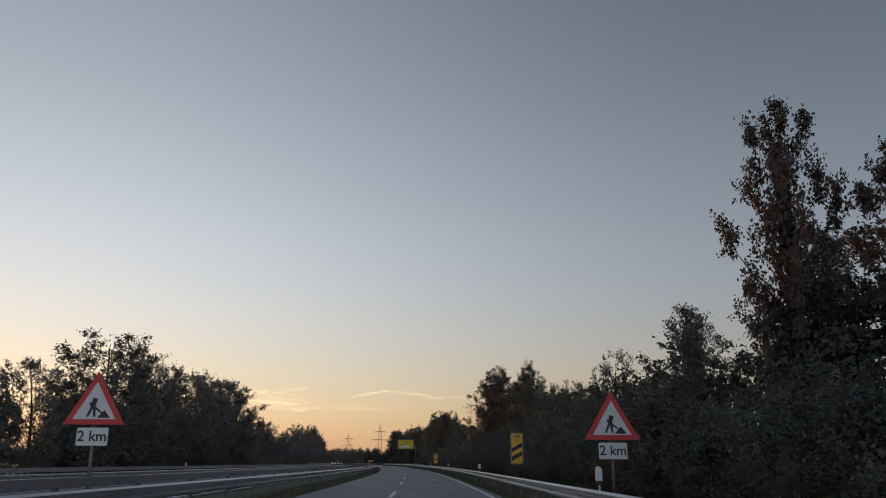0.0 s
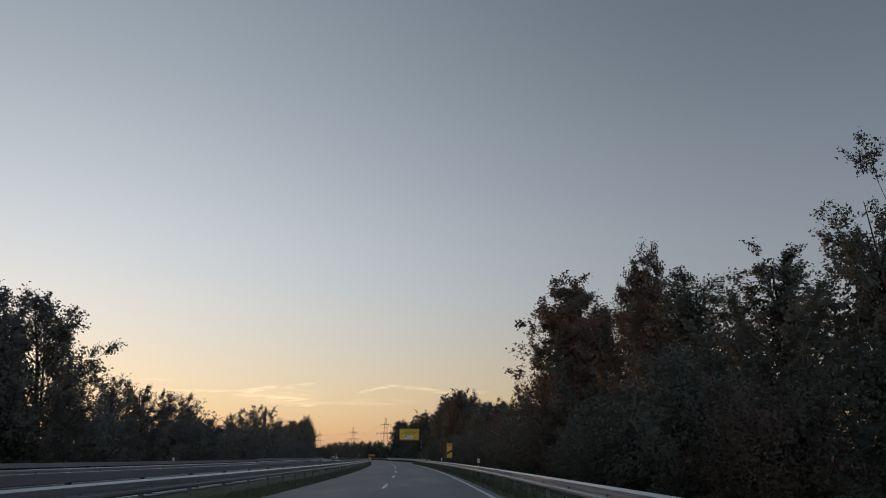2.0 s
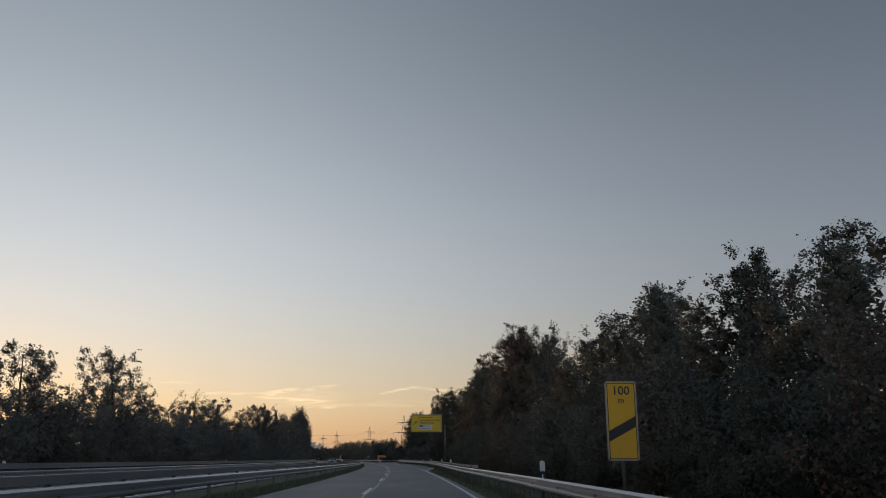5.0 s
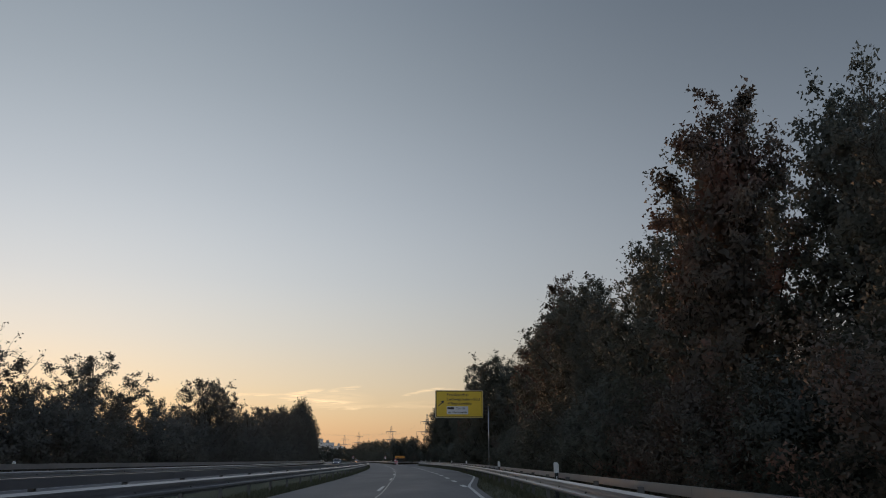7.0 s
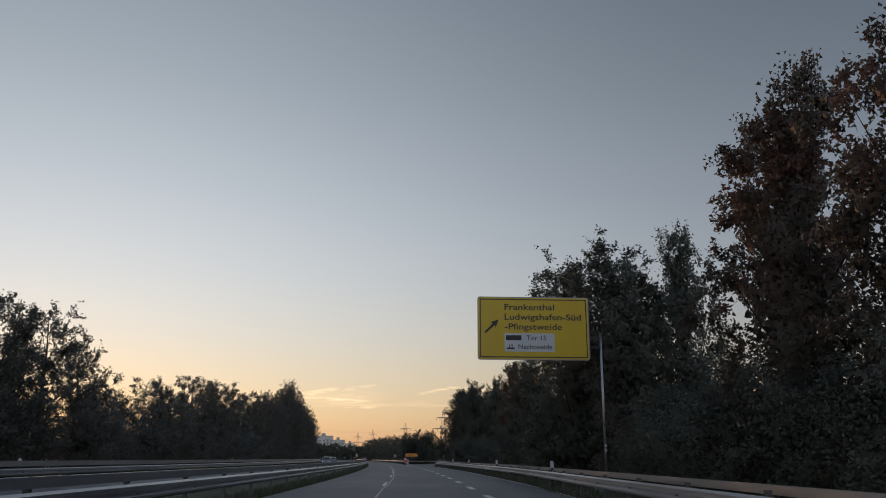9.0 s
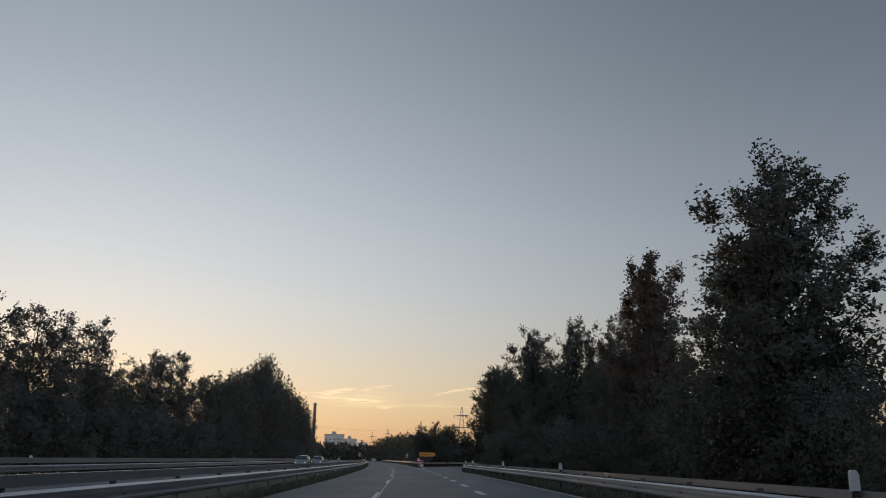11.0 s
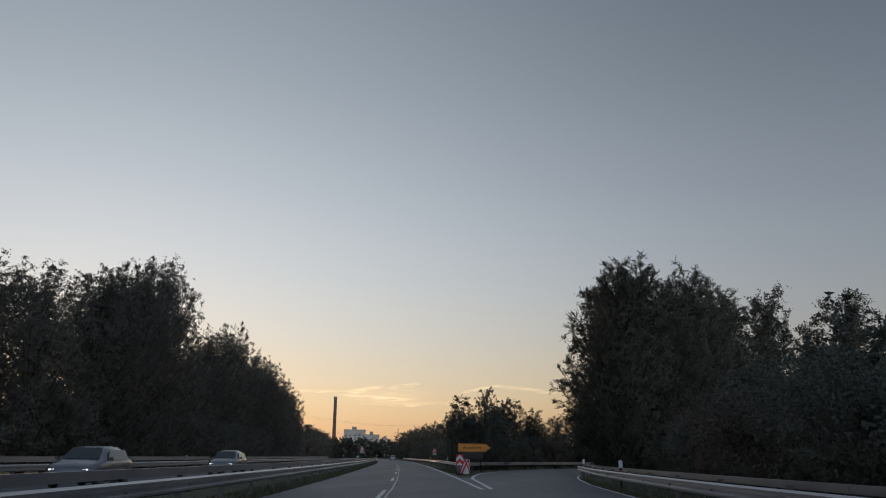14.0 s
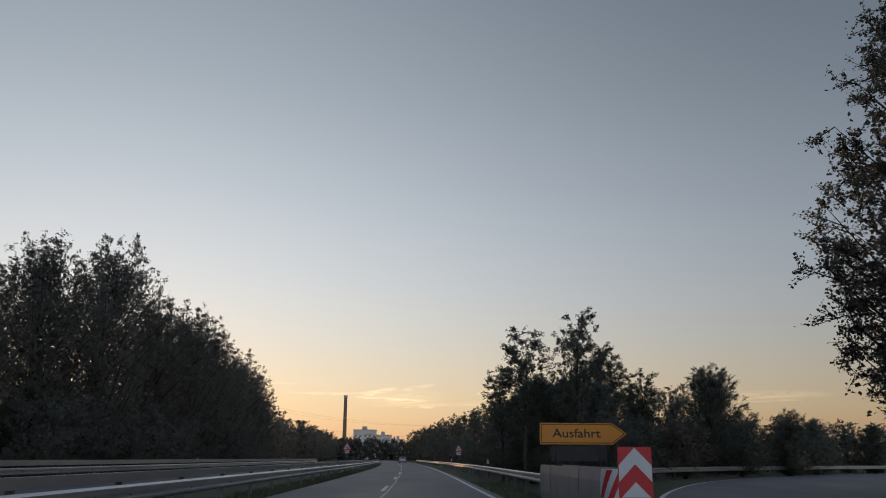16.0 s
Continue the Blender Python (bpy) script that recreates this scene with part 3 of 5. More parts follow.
def make_tree(seed, r, kind, mat, limbs=24, boughs=7, twigs=6, leaves=11, leaf=0.14, base=0.06, trunk=0.16, rise=0.35, fill=0.16, h=10.0, uneven=0.18, stems=1, reach=0.3, twiggy=False, corners=3, crisp=0.25, shell=0.55, loose=0.045):
    """A tree on the origin: stems, limbs, boughs and twigs, and leaves along the twigs."""
    rng = np.random.default_rng(seed)
    lean = rng.normal(size=(stems, 2)) * (0.035 if stems == 1 else 0.12) * h
    foot = rng.normal(size=(stems, 2)) * (0 if stems == 1 else 0.03 * h)
    swing = rng.uniform(0, 6, (stems, 2))

    def stem_at(w, f):
        g = np.clip(f, 0, 1)[..., None]
        return np.concatenate([foot[w] + lean[w] * g * g + 0.012 * h * np.sin(6 * g + swing[w]) * g, f[..., None] * h], -1)

    lobes = rng.uniform(0, 2 * pi, 3)
    which = np.arange(limbs) % stems
    f = base + (1 - base) * ((np.arange(limbs) + rng.uniform(0, 1, limbs)) / limbs) ** 0.82
    az = np.arange(limbs) * 2.39996 + rng.uniform(-0.6, 0.6, limbs)
    bulge = 1 + uneven * (0.6 * np.sin(az * 2 + lobes[0] + 5 * f) + 0.6 * np.sin(az * 3 + lobes[1] - 9 * f) + 0.5 * rng.normal(size=limbs))
    rad = r * np.array([crown_shape(kind, q) for q in f]) * np.clip(bulge, 0.5, 1.12) * rng.uniform(shell, 0.97, limbs) ** 0.6
    z = h * f * (1 - 0.05 * rng.uniform(0, 1, limbs))
    out = np.stack([np.cos(az), np.sin(az), 0 * az], -1)
    tip = stem_at(which, f) * (1, 1, 0) + out * rad[:, None] * 0.86 + np.stack([0 * z, 0 * z, z], -1)
    rootf = np.clip(f - rng.uniform(0.14, 0.34, limbs) - 0.02 * rad, 0.03, 0.84)
    root = stem_at(which, rootf)
    mid = root + (tip - root) * (0.6, 0.6, 0.45)
    ts = np.linspace(0, 1, 6)
    lp = bezier(root[:, None], mid[:, None], tip[:, None], np.broadcast_to(ts, (limbs, 6)))
    lt = trunk * (0.52 - 0.36 * f)
    # boughs leave the outer part of each limb
    bt = rng.uniform(0.3, 1.0, (limbs, boughs)) ** 0.8
    bt[:, 0] = 1.0
    b0 = bezier(root[:, None], mid[:, None], tip[:, None], bt)
    run = unit(tip - mid)[:, None]
    bd = unit(run * 0.5 + out[:, None] * 0.45 + rng.normal(size=(limbs, boughs, 3)) * 0.68 + (0, 0, rise))
    bl = r * reach * rng.uniform(0.55, 1.25, (limbs, boughs)) * (1.2 - 0.45 * bt)
    b1 = b0 + bd * bl[..., None]
    # twigs leave the boughs
    tt = rng.uniform(0.2, 1.0, (limbs, boughs, twigs))
    tt[..., 0] = 1.0
    t0 = b0[:, :, None] + (b1 - b0)[:, :, None] * tt[..., None]
    td = unit(bd[:, :, None] * 0.8 + rng.normal(size=(limbs, boughs, twigs, 3)) * 0.6 + (0, 0, rise * 0.7))
    tl = bl[..., None] * rng.uniform(0.35, 0.8, (limbs, boughs, twigs))
    # leaves along the twigs
    q = rng.uniform(0.0, 1.08, (limbs, boughs, twigs, leaves))
    p = t0[..., None, :] + td[..., None, :] * (tl[..., None] * q)[..., None] + rng.normal(size=(*q.shape, 3)) * loose * r ** 0.5
    along = np.broadcast_to(td[..., None, :], p.shape).reshape(-1, 3)
    clump = np.broadcast_to(((b0 * 0.7 + b1 * 0.3) - out[:, None] * 0.12 * r)[:, :, None, None], p.shape).reshape(-1, 3)
    p = p.reshape(-1, 3)
    p[:, 2] = np.maximum(p[:, 2], 0.12)
    quads = [leaf_shapes(rng, p, along, leaf, 0.42 if corners == 4 else 0.5, corners)]
    spots, hearts = [p], [clump]
    if fill:
        n = int(len(p) * fill)
        k = rng.integers(0, limbs, n)
        ip = bezier(root[k], mid[k], tip[k], rng.uniform(0.05, 0.64 if shell < 0.6 else 0.88, n)) * (0.85, 0.85, 0.97) + rng.normal(size=(n, 3)) * 0.1 * r
        ip[:, 2] = np.maximum(ip[:, 2], 0.2)
        quads.append(leaf_shapes(rng, ip, rng.normal(size=(n, 3)), leaf * 1.6, 0.5, corners))
        spots.append(ip)
        hearts.append(ip * (0.3, 0.3, 0.9))
    p, clump = np.concatenate(spots), np.concatenate(hearts)
    middle = np.array((lean[:, 0].mean() * 0.3, lean[:, 1].mean() * 0.3, h * 0.4))
    outward = unit(unit((p - middle) / np.array((r, r, h * 0.6)) ** 2) * 0.55 + unit(p - clump) * (0.1 + crisp))
    groups = []
    for w in range(stems):
        sf = np.linspace(0, 0.92, 9 if stems == 1 else 5)
        sp = stem_at(np.full(len(sf), w), sf)[None]
        sp[..., 2] = sf * h
        groups.append(((sp, (trunk / stems ** 0.4 * (1.25 - 1.2 * sf))[None]), 8 if stems == 1 else 5))
    groups.append(((lp, lt[:, None] * np.array((1, 0.8, 0.62, 0.45, 0.3, 0.14))), 5))
    if twiggy:
        flat0, flat1 = b0.reshape(-1, 3), b1.reshape(-1, 3)
        groups.append(((np.stack([flat0, flat1], 1), np.full((len(flat0), 1), trunk * 0.1) * (1, 0.45)), 3))
        a, b = t0.reshape(-1, 3), (t0 + td * tl[..., None]).reshape(-1, 3)
        groups.append(((np.stack([a, b], 1), np.full((len(a), 1), trunk * 0.05) * (1, 0.5)), 3))
    return wood_mesh("trunk", groups), leaf_mesh("crown", np.concatenate(quads), mat, outward, crisp)


FAINT = dict(corners=3, crisp=0.12)
TREES = {
    "full": [make_tree(1 + i, 2.95 + 0.12 * i, "full", M_LEAF, 30, 8, 6, 16, 0.1, fill=0.3, reach=0.27) for i in range(4)],
    "full_red": [make_tree(31 + i, 2.85, "full", M_LEAF_RED, 30, 8, 6, 16, 0.1, fill=0.3, reach=0.27) for i in range(2)],
    "column": [make_tree(41 + i, 2.55, "column", M_LEAF, 34, 8, 7, 13, 0.095, rise=0.55, fill=0.35) for i in range(2)],
    "column_red": [make_tree(51 + i, 2.45, "column", M_LEAF_RED, 30, 8, 7, 13, 0.092, rise=0.5, corners=4) for i in range(2)],
    "dome": [make_tree(61 + i, 3.8 + 0.2 * i, "egg", M_LEAF, 130, 7, 7, 14, 0.056, 0.04, rise=0.15, uneven=0.1, reach=0.16, fill=0.5, shell=0.7, corners=4, twiggy=True, loose=0.02) for i in range(2)],
    "airy": [make_tree(71 + i, 2.8, "airy", M_LEAF, 16, 7, 6, 9, 0.1, 0.3, 0.13, 0.4, 0.0, stems=2, twiggy=True) for i in range(3)],
    "tuft": [make_tree(76 + i, 1.5, "tuft", M_LEAF, 22, 6, 6, 10, 0.1, 0.5, 0.1, 0.1, 0.1, uneven=0.15, reach=0.42, twiggy=True) for i in range(3)],
    "mid": [make_tree(81 + i, 3.8, "full", M_LEAF_HAZED, 28, 7, 6, 8, 0.145, rise=0.4, fill=0.5, **FAINT) for i in range(3)],
    "round": [make_tree(91 + i, 3.15, "dome", M_LEAF_HAZED, 120, 7, 5, 9, 0.07, 0.03, rise=0.15, uneven=0.06, fill=0.7, reach=0.13, shell=0.8, loose=0.025, **FAINT) for i in range(3)],
    "sparse": [make_tree(101 + i, 3.9, "broad", M_LEAF_HAZED, 26, 7, 7, 8, 0.135, 0.28, 0.15, 0.2, 0.0, uneven=0.2, reach=0.26, twiggy=True, **FAINT) for i in range(3)],
    "far": [make_tree(111 + i, 4.1, "full", M_LEAF_HAZED, 22, 6, 4, 5, 0.26, fill=0.3, **FAINT) for i in range(2)],
    "grove": [make_tree(121 + i, 3.7, "full", M_LEAF, 24, 7, 5, 7, 0.17, fill=0.25) for i in range(3)],
    "copse": [make_tree(131 + i, 4.1, "full", M_LEAF, 22, 6, 4, 5, 0.26, fill=0.3) for i in range(2)],
    "bare": [make_tree(141, 3.0, "airy", M_LEAF, 14, 6, 5, 1, 0.12, 0.25, 0.15, 0.3, 0.0, twiggy=True)],
}
LABELS = {
    "full": "broad leafy roadside tree, dark against the evening sky",
    "full_red": "broad roadside tree with reddish brown leaves",
    "column": "slender upright poplar with dense dark leaves",
    "column_red": "slender poplar with reddish brown leaves",
    "dome": "dense broad-crowned poplar with fine dark leaves down to the ground",
    "mid": "broad leafy tree in the belt beyond the oncoming lanes",
    "round": "dense rounded willow beyond the oncoming lanes",
    "sparse": "open tree with sparse leaves letting the evening light through",
    "grove": "broad dark leafy tree beside the exit ramp",
    "copse": "distant dark leafy tree beyond the exit",
    "far": "distant leafy tree beside the road",
    "bare": "nearly leafless tree with bare twigs",
    "tuft": "slender young tree with a tufted crown on a bare stem",
    "airy": "thin open tree with sparse leaf clumps on bare stems",
}


def plant(kind, s, u, h, spread=1.0, turn=None):
    rng = random.Random(int(s * 13 + u * 71))
    p = road(s, u, -0.06)
    a = rng.uniform(0, 360) if turn is None else turn
    k = h / 10 * 0.96
    ob = new("tree")
    ob.matrix_basis = pose(p.x, p.y, p.z, 0, 0, a) @ Matrix.Diagonal((k * spread, k * spread, k, 1))
    tagged(ob, LABELS[kind], "tree", "trees along the road")
    wood, crown = rng.choice(TREES[kind])
    part("trunk", wood, ob)
    part("crown", crown, ob)
    return ob


# kind, s, u, height, spread
FIRST_SIGNS = [
    ("full", -14, 11, 9.5, 1.2), ("column_red", 3, 12, 11, 1), ("full", 14, 14.5, 10.6, 1.2), ("column_red", 24.5, 11.3, 13.3, 0.68), ("full_red", 22, 13.8, 11.4, 0.9), ("full", 27, 13.2, 9.6, 1.08), ("full", 34, 11.2, 8.0, 1.0),
    ("full", 38, 11.4, 5.6, 1.2), ("airy", 43, 11.2, 5.6, 1.1), ("airy", 38.5, 8.3, 6.8, 0.8), ("full", 50, 11.5, 6, 1.32), ("full", 56, 11, 6.2, 1.32), ("airy", 59, 11.5, 6.8, 1), ("full", 63, 11.5, 7.6, 1.2), ("airy", 69, 11.3, 8.4, 0.9),
    ("full", 72, 12, 8, 1.2), ("full", 77, 11.8, 8.4, 1.2), ("full", 84, 11.2, 9, 1.2), ("full_red", 90, 11.4, 10.2, 1.14), ("full_red", 94.5, 12, 12.9, 0.72),
]
BETWEEN_BEACONS = [
    ("full_red", 101, 9.2, 12.9, 1.18), ("full", 101, 13.8, 12.6, 0.84), ("column_red", 106, 10.6, 13.6, 1.05), ("full", 110, 13.5, 12, 0.96), ("full", 116, 12, 7.8, 1.2), ("full", 121.5, 11.2, 8.9, 1.02),
    ("airy", 125, 10.8, 8.5, 1.15), ("airy", 128, 10.8, 8.3, 1.15), ("full", 132, 10.8, 7.8, 1.08), ("full", 137, 12, 6.6, 1.2), ("full", 142, 12, 6.2, 1.32), ("full", 148, 11.5, 7.6, 1.2), ("full", 153, 11.2, 8.4, 1.14), ("full", 158, 9.8, 8.2, 1.02),
    ("full", 163, 11.2, 9, 1.2), ("full", 170, 11.5, 9.3, 1.2), ("full", 177, 11.5, 9, 1.2), ("full", 183, 11.4, 8.2, 0.84), ("airy", 188, 11.2, 8.6, 1.1),
]
BEFORE_BOARD = [
    ("bare", 192, 11.3, 11.8, 0.8), ("airy", 193, 11.2, 9.4, 1), ("full", 197, 12, 10.8, 1.02), ("full", 199, 13.6, 13, 0.85), ("full_red", 202, 10.2, 14, 0.94), ("full", 206, 11.6, 14.2, 0.94), ("full", 210, 11.3, 13.2, 0.88), ("full", 216, 11.4, 11.4, 1.0),
    ("full", 221, 10.4, 10.4, 1.0), ("column", 226, 10.8, 12.9, 1.0), ("full", 229, 15, 10.5, 1.1), ("full", 232, 10.4, 13.0, 1.04), ("full", 237, 14.8, 11, 1), ("full_red", 239, 11.8, 16, 0.72), ("full_red", 244, 12.6, 14.2, 0.9), ("full_red", 250, 11.6, 13.9, 0.95),
]
AFTER_BOARD = [
    ("column_red", 255, 13.4, 14.6, 0.8), ("full", 259, 13.2, 5.8, 1.2), ("column", 267, 13.7, 13.6, 0.75), ("column", 268.5, 11, 13.2, 1.2), ("full", 273, 9.3, 13.3, 1.1), ("full", 279, 13, 13.4, 1.02),
    ("full", 287, 13, 9.4, 1.32), ("column", 299, 10.8, 11, 1.3), ("full", 307, 13, 10, 1.2), ("column_red", 315, 11.9, 12, 1), ("column_red", 320, 12.7, 12, 0.9), ("airy", 324.5, 11.8, 7.4, 1.1), ("full", 331, 13.6, 9, 1.2),
]
EXIT_LANE = [
    ("full", 336, 14.8, 11.2, 0.9), ("full", 340, 12.4, 12.8, 0.96), ("full", 343.5, 10.4, 12.6, 0.9), ("full", 351, 11.8, 9.6, 0.75), ("full", 331, 18, 9.6, 1.2), ("full", 338, 18, 10.8, 1.15), ("full", 346, 17.6, 11, 1.15), ("full", 349, 14, 10, 1.2), ("full", 357, 14, 7.4, 1.32), ("full", 366, 14.5, 6.4, 1.32), ("full", 374, 16, 6.2, 1.32), ("full", 384, 18, 6.2, 1.32),
    ("full", 392, 20, 6.8, 1.32), ("bare", 390, 16.5, 6.4, 0.8), ("dome", 419, 26.5, 17.4, 0.98), ("dome", 420, 19.2, 17.6, 1.1), ("dome", 410, 16.2, 17.4, 0.95), ("dome", 416, 22.5, 18, 0.8), ("full", 402, 28, 8, 1.4), ("full", 422, 32.5, 17.2, 0.9), ("full", 423, 41, 17.6, 1.0),
]
EXIT_NOSE = [
    ("tuft", 435, 7.6, 8.8, 1), ("full", 440, 9.4, 6, 1.32), ("tuft", 435.5, 5.0, 7.9, 1.15), ("tuft", 444, 10.6, 8.3, 1.2), ("full", 446, 7.4, 6.6, 1.32), ("tuft", 450, 12.6, 8.6, 1.1), ("tuft", 452, 15.5, 7.6, 1.3), ("tuft", 442, 4.6, 6.6, 1.3), ("full", 438, 6.6, 5.4, 1.2),
    ("full", 451, 10.5, 7, 1.44), ("full", 452, 7.6, 6.6, 1.32), ("full", 455, 15.5, 6.6, 1.44), ("grove", 459, 19.5, 7, 1.2), ("dome", 465, 25, 9.6, 1.15), ("airy", 462, 40, 5.8, 1), ("full", 464, 31, 5.6, 1.44),
    ("full", 470, 36, 5, 1.56), ("full", 478, 46, 5, 1.68),
]
RIGHT_TREES = FIRST_SIGNS + BETWEEN_BEACONS + BEFORE_BOARD + AFTER_BOARD + EXIT_LANE + EXIT_NOSE
for k in range(22):
    s = 460 + 14 * k
    RIGHT_TREES.append(("grove" if k < 6 else "copse", s, 11.6 + (k % 3) * 1.5, 8.0 + 0.2 * k + (k * 7 % 5) * 0.4, 1.15))
for k in range(13):
    RIGHT_TREES.append((("grove", "copse")[k % 2], 468 + 1.6 * k, 8 + 4.2 * k, 6.4 - 0.1 * k, 1.35))
for k in range(13):
    RIGHT_TREES.append(("copse", 474 + 1.6 * k, 11 + 4.2 * k, 5.6 - 0.05 * k, 1.5))
LEFT_START = [
    ("mid", 50, -27, 6.2, 1.2), ("mid", 62, -27, 7.2, 1.2), ("mid", 71, -27.5, 8, 1.2), ("mid", 82, -27, 8.2, 1.2), ("mid", 92, -27, 8.2, 1.2),
    ("mid", 30, -23, 6.8, 1), ("mid", 40, -23, 6.6, 1), ("sparse", 47, -22, 7.2, 1), ("sparse", 57, -21.6, 10.4, 1.15), ("mid", 58, -23, 7.6, 1), ("mid", 66, -22.5, 10.6, 0.9), ("mid", 74, -23, 9.8, 1), ("sparse", 80, -22.5, 10, 1), ("mid", 88, -22.5, 10.6, 1),
    ("mid", 96, -22.5, 10.6, 1), ("sparse", 99, -22, 11.1, 1.05), ("sparse", 100.5, -22.4, 10.8, 0.7), ("mid", 107, -24, 7.4, 1), ("mid", 116, -24, 7.6, 1), ("sparse", 122, -23, 7.6, 1.0), ("mid", 126, -24.5, 6.8, 1),
]
LEFT_MIDDLE = [
    ("mid", 134, -24.5, 7.5, 1.1), ("mid", 141, -24.5, 7.9, 1), ("mid", 150, -25, 6, 1.1), ("mid", 160, -25, 5.8, 1.1), ("mid", 170, -25, 7.2, 1.1), ("sparse", 179, -24, 8.5, 1.1), ("mid", 184, -25, 6.8, 1.1), ("sparse", 191, -22.4, 9.9, 0.9),
    ("mid", 198, -25, 7.8, 1), ("mid", 208, -25, 7, 1), ("sparse", 215, -24.5, 7.2, 1.2), ("bare", 222, -23.5, 9.6, 1.1), ("sparse", 223, -24.5, 8, 1.1), ("mid", 231, -25, 6.4, 1), ("sparse", 241, -24.2, 9.5, 1.25), ("mid", 241, -25, 7.6, 1.1),
    ("mid", 250, -25, 7.2, 1.1), ("mid", 258, -24.5, 7.2, 1),
]
LEFT_BEND = [
    ("mid", 266, -24.5, 7.2, 1), ("sparse", 272, -22.6, 10.6, 1), ("mid", 276, -24, 8.4, 1.1), ("sparse", 277, -22.4, 11, 0.85), ("sparse", 283, -22.6, 9.2, 0.8), ("mid", 292, -24.5, 7.6, 1), ("sparse", 305, -23, 8.9, 1.1),
    ("mid", 300, -25, 7, 1.1), ("mid", 312, -25, 8.4, 1.1), ("sparse", 317, -23.5, 10.2, 1.1), ("sparse", 327, -24, 10.6, 1.1), ("mid", 330, -25.5, 8.2, 1.1), ("sparse", 335, -24, 11, 1), ("mid", 341, -25, 9.2, 1.1), ("mid", 350, -25.5, 8.8, 1.1),
    ("sparse", 354, -24.5, 10.8, 1.15), ("mid", 346, -27, 8.4, 1.2), ("mid", 356, -27.5, 8.6, 1.2), ("mid", 366, -27, 8.8, 1.2), ("mid", 361, -26, 8.6, 1.2), ("sparse", 358, -23.6, 11.8, 1.05), ("mid", 373, -25.5, 10, 1),
]
LEFT_WILLOWS = [
    ("round", 383, -24.6, 11.8, 1.24), ("round", 391, -24.6, 12.8, 1.24), ("round", 399, -23.8, 13.6, 1.1), ("round", 408, -23.6, 15.6, 1.03), ("round", 416, -23.4, 18, 0.88), ("round", 424, -23.3, 20, 0.83), ("round", 432, -29.5, 18, 0.97),
    ("round", 439, -24.8, 12.8, 1.1), ("round", 449, -25, 16.4, 1.03), ("round", 459, -25, 19.4, 0.88), ("round", 470, -24.6, 16.2, 1.03), ("round", 482, -24.3, 17.4, 1.03), ("round", 493, -24, 16.6, 1.03), ("round", 504, -24, 15.6, 1.03),
    ("round", 514, -23.8, 14, 1.03), ("round", 523, -23.6, 12.4, 0.97), ("mid", 530, -23.5, 10, 0.8),
]
LEFT_TREES = LEFT_START + LEFT_MIDDLE + LEFT_BEND + LEFT_WILLOWS
for k in range(20):
    s = 525 + 16 * k
    LEFT_TREES.append(("far", s, -27 - (k % 3), 9.2 + 0.19 * k + (k * 5 % 4) * 0.35, 1.2))
for row in RIGHT_TREES + LEFT_TREES:
    plant(*row)


SHRUBS = {
    "hedge": [make_tree(201 + i, 2.0, "bush", (M_LEAF, M_LEAF, M_LEAF_RED)[i], 22, 6, 5, 9, 0.062, 0.08, 0.05, 0.45, 0.4, h=3.0, stems=3, reach=0.34) for i in range(3)],
    "far_hedge": [make_tree(211 + i, 2.0, "bush", M_LEAF_HAZED, 18, 6, 4, 6, 0.09, 0.08, 0.05, 0.45, 0.5, h=3.0, stems=3, reach=0.3, **FAINT) for i in range(3)],
    "back_hedge": [make_tree(221 + i, 2.0, "bush", M_LEAF, 16, 5, 4, 6, 0.1, 0.08, 0.05, 0.45, 0.4, h=3.0, stems=3, reach=0.3) for i in range(2)],
}


def shrub(s, u, k, kind):
    p = road(s, u, -0.06)
    ob = new("shrub")
    ob.matrix_basis = pose(p.x, p.y, p.z, 0, 0, (s * 57 + u * 13) % 360) @ Matrix.Diagonal((k * 1.15, k * 1.15, k, 1))
    tagged(ob, "dense dark green shrub in the roadside hedge", "shrub", "shrubs along the road")
    stems, leaves = SHRUBS[kind][int(s * 7 + u * 3) % len(SHRUBS[kind])]
    part("stem", stems, ob)
    part("foliage", leaves, ob)


rs = random.Random(11)
for k in range(92):
    s = -12 + 4.4 * k
    edge = lerp(RIGHT_RAIL, s) + 4.3
    if s > 385:
        edge += (s - 385) * 0.25
    shrub(s + rs.uniform(-1, 1), edge + rs.uniform(-0.3, 0.8), rs.uniform(0.9, 1.45), "hedge")
for k in range(51):
    s = -8 + 8 * k
    shrub(s + rs.uniform(-1, 1), lerp(RIGHT_RAIL, s) + 9.0 + rs.uniform(-0.5, 0.8), rs.uniform(1.7, 2.1), "back_hedge")
for k in range(116):
    s = 24 + 4.3 * k
    shrub(s + rs.uniform(-2, 2), -22.4 + rs.uniform(-0.8, 0.6), rs.uniform(1.2, 1.75), "far_hedge")
for s, u, k in ((433, 6.6, 0.9), (437, 8.5, 1.1), (442, 10.5, 1.1), (447, 13.5, 1.2), (452, 18, 1.3), (458, 24.5, 1.4), (465, 31, 1.4), (474, 38, 1.5), (430, 6.0, 0.6), (440, 6.0, 1.0), (447, 6.2, 1.1), (456, 7, 1.2)):
    shrub(s, u, k, "hedge")
for k in range(26):
    shrub(462 + 6 * k, 7.0 + rs.uniform(-0.2, 0.6), rs.uniform(1.0, 1.5), "back_hedge")


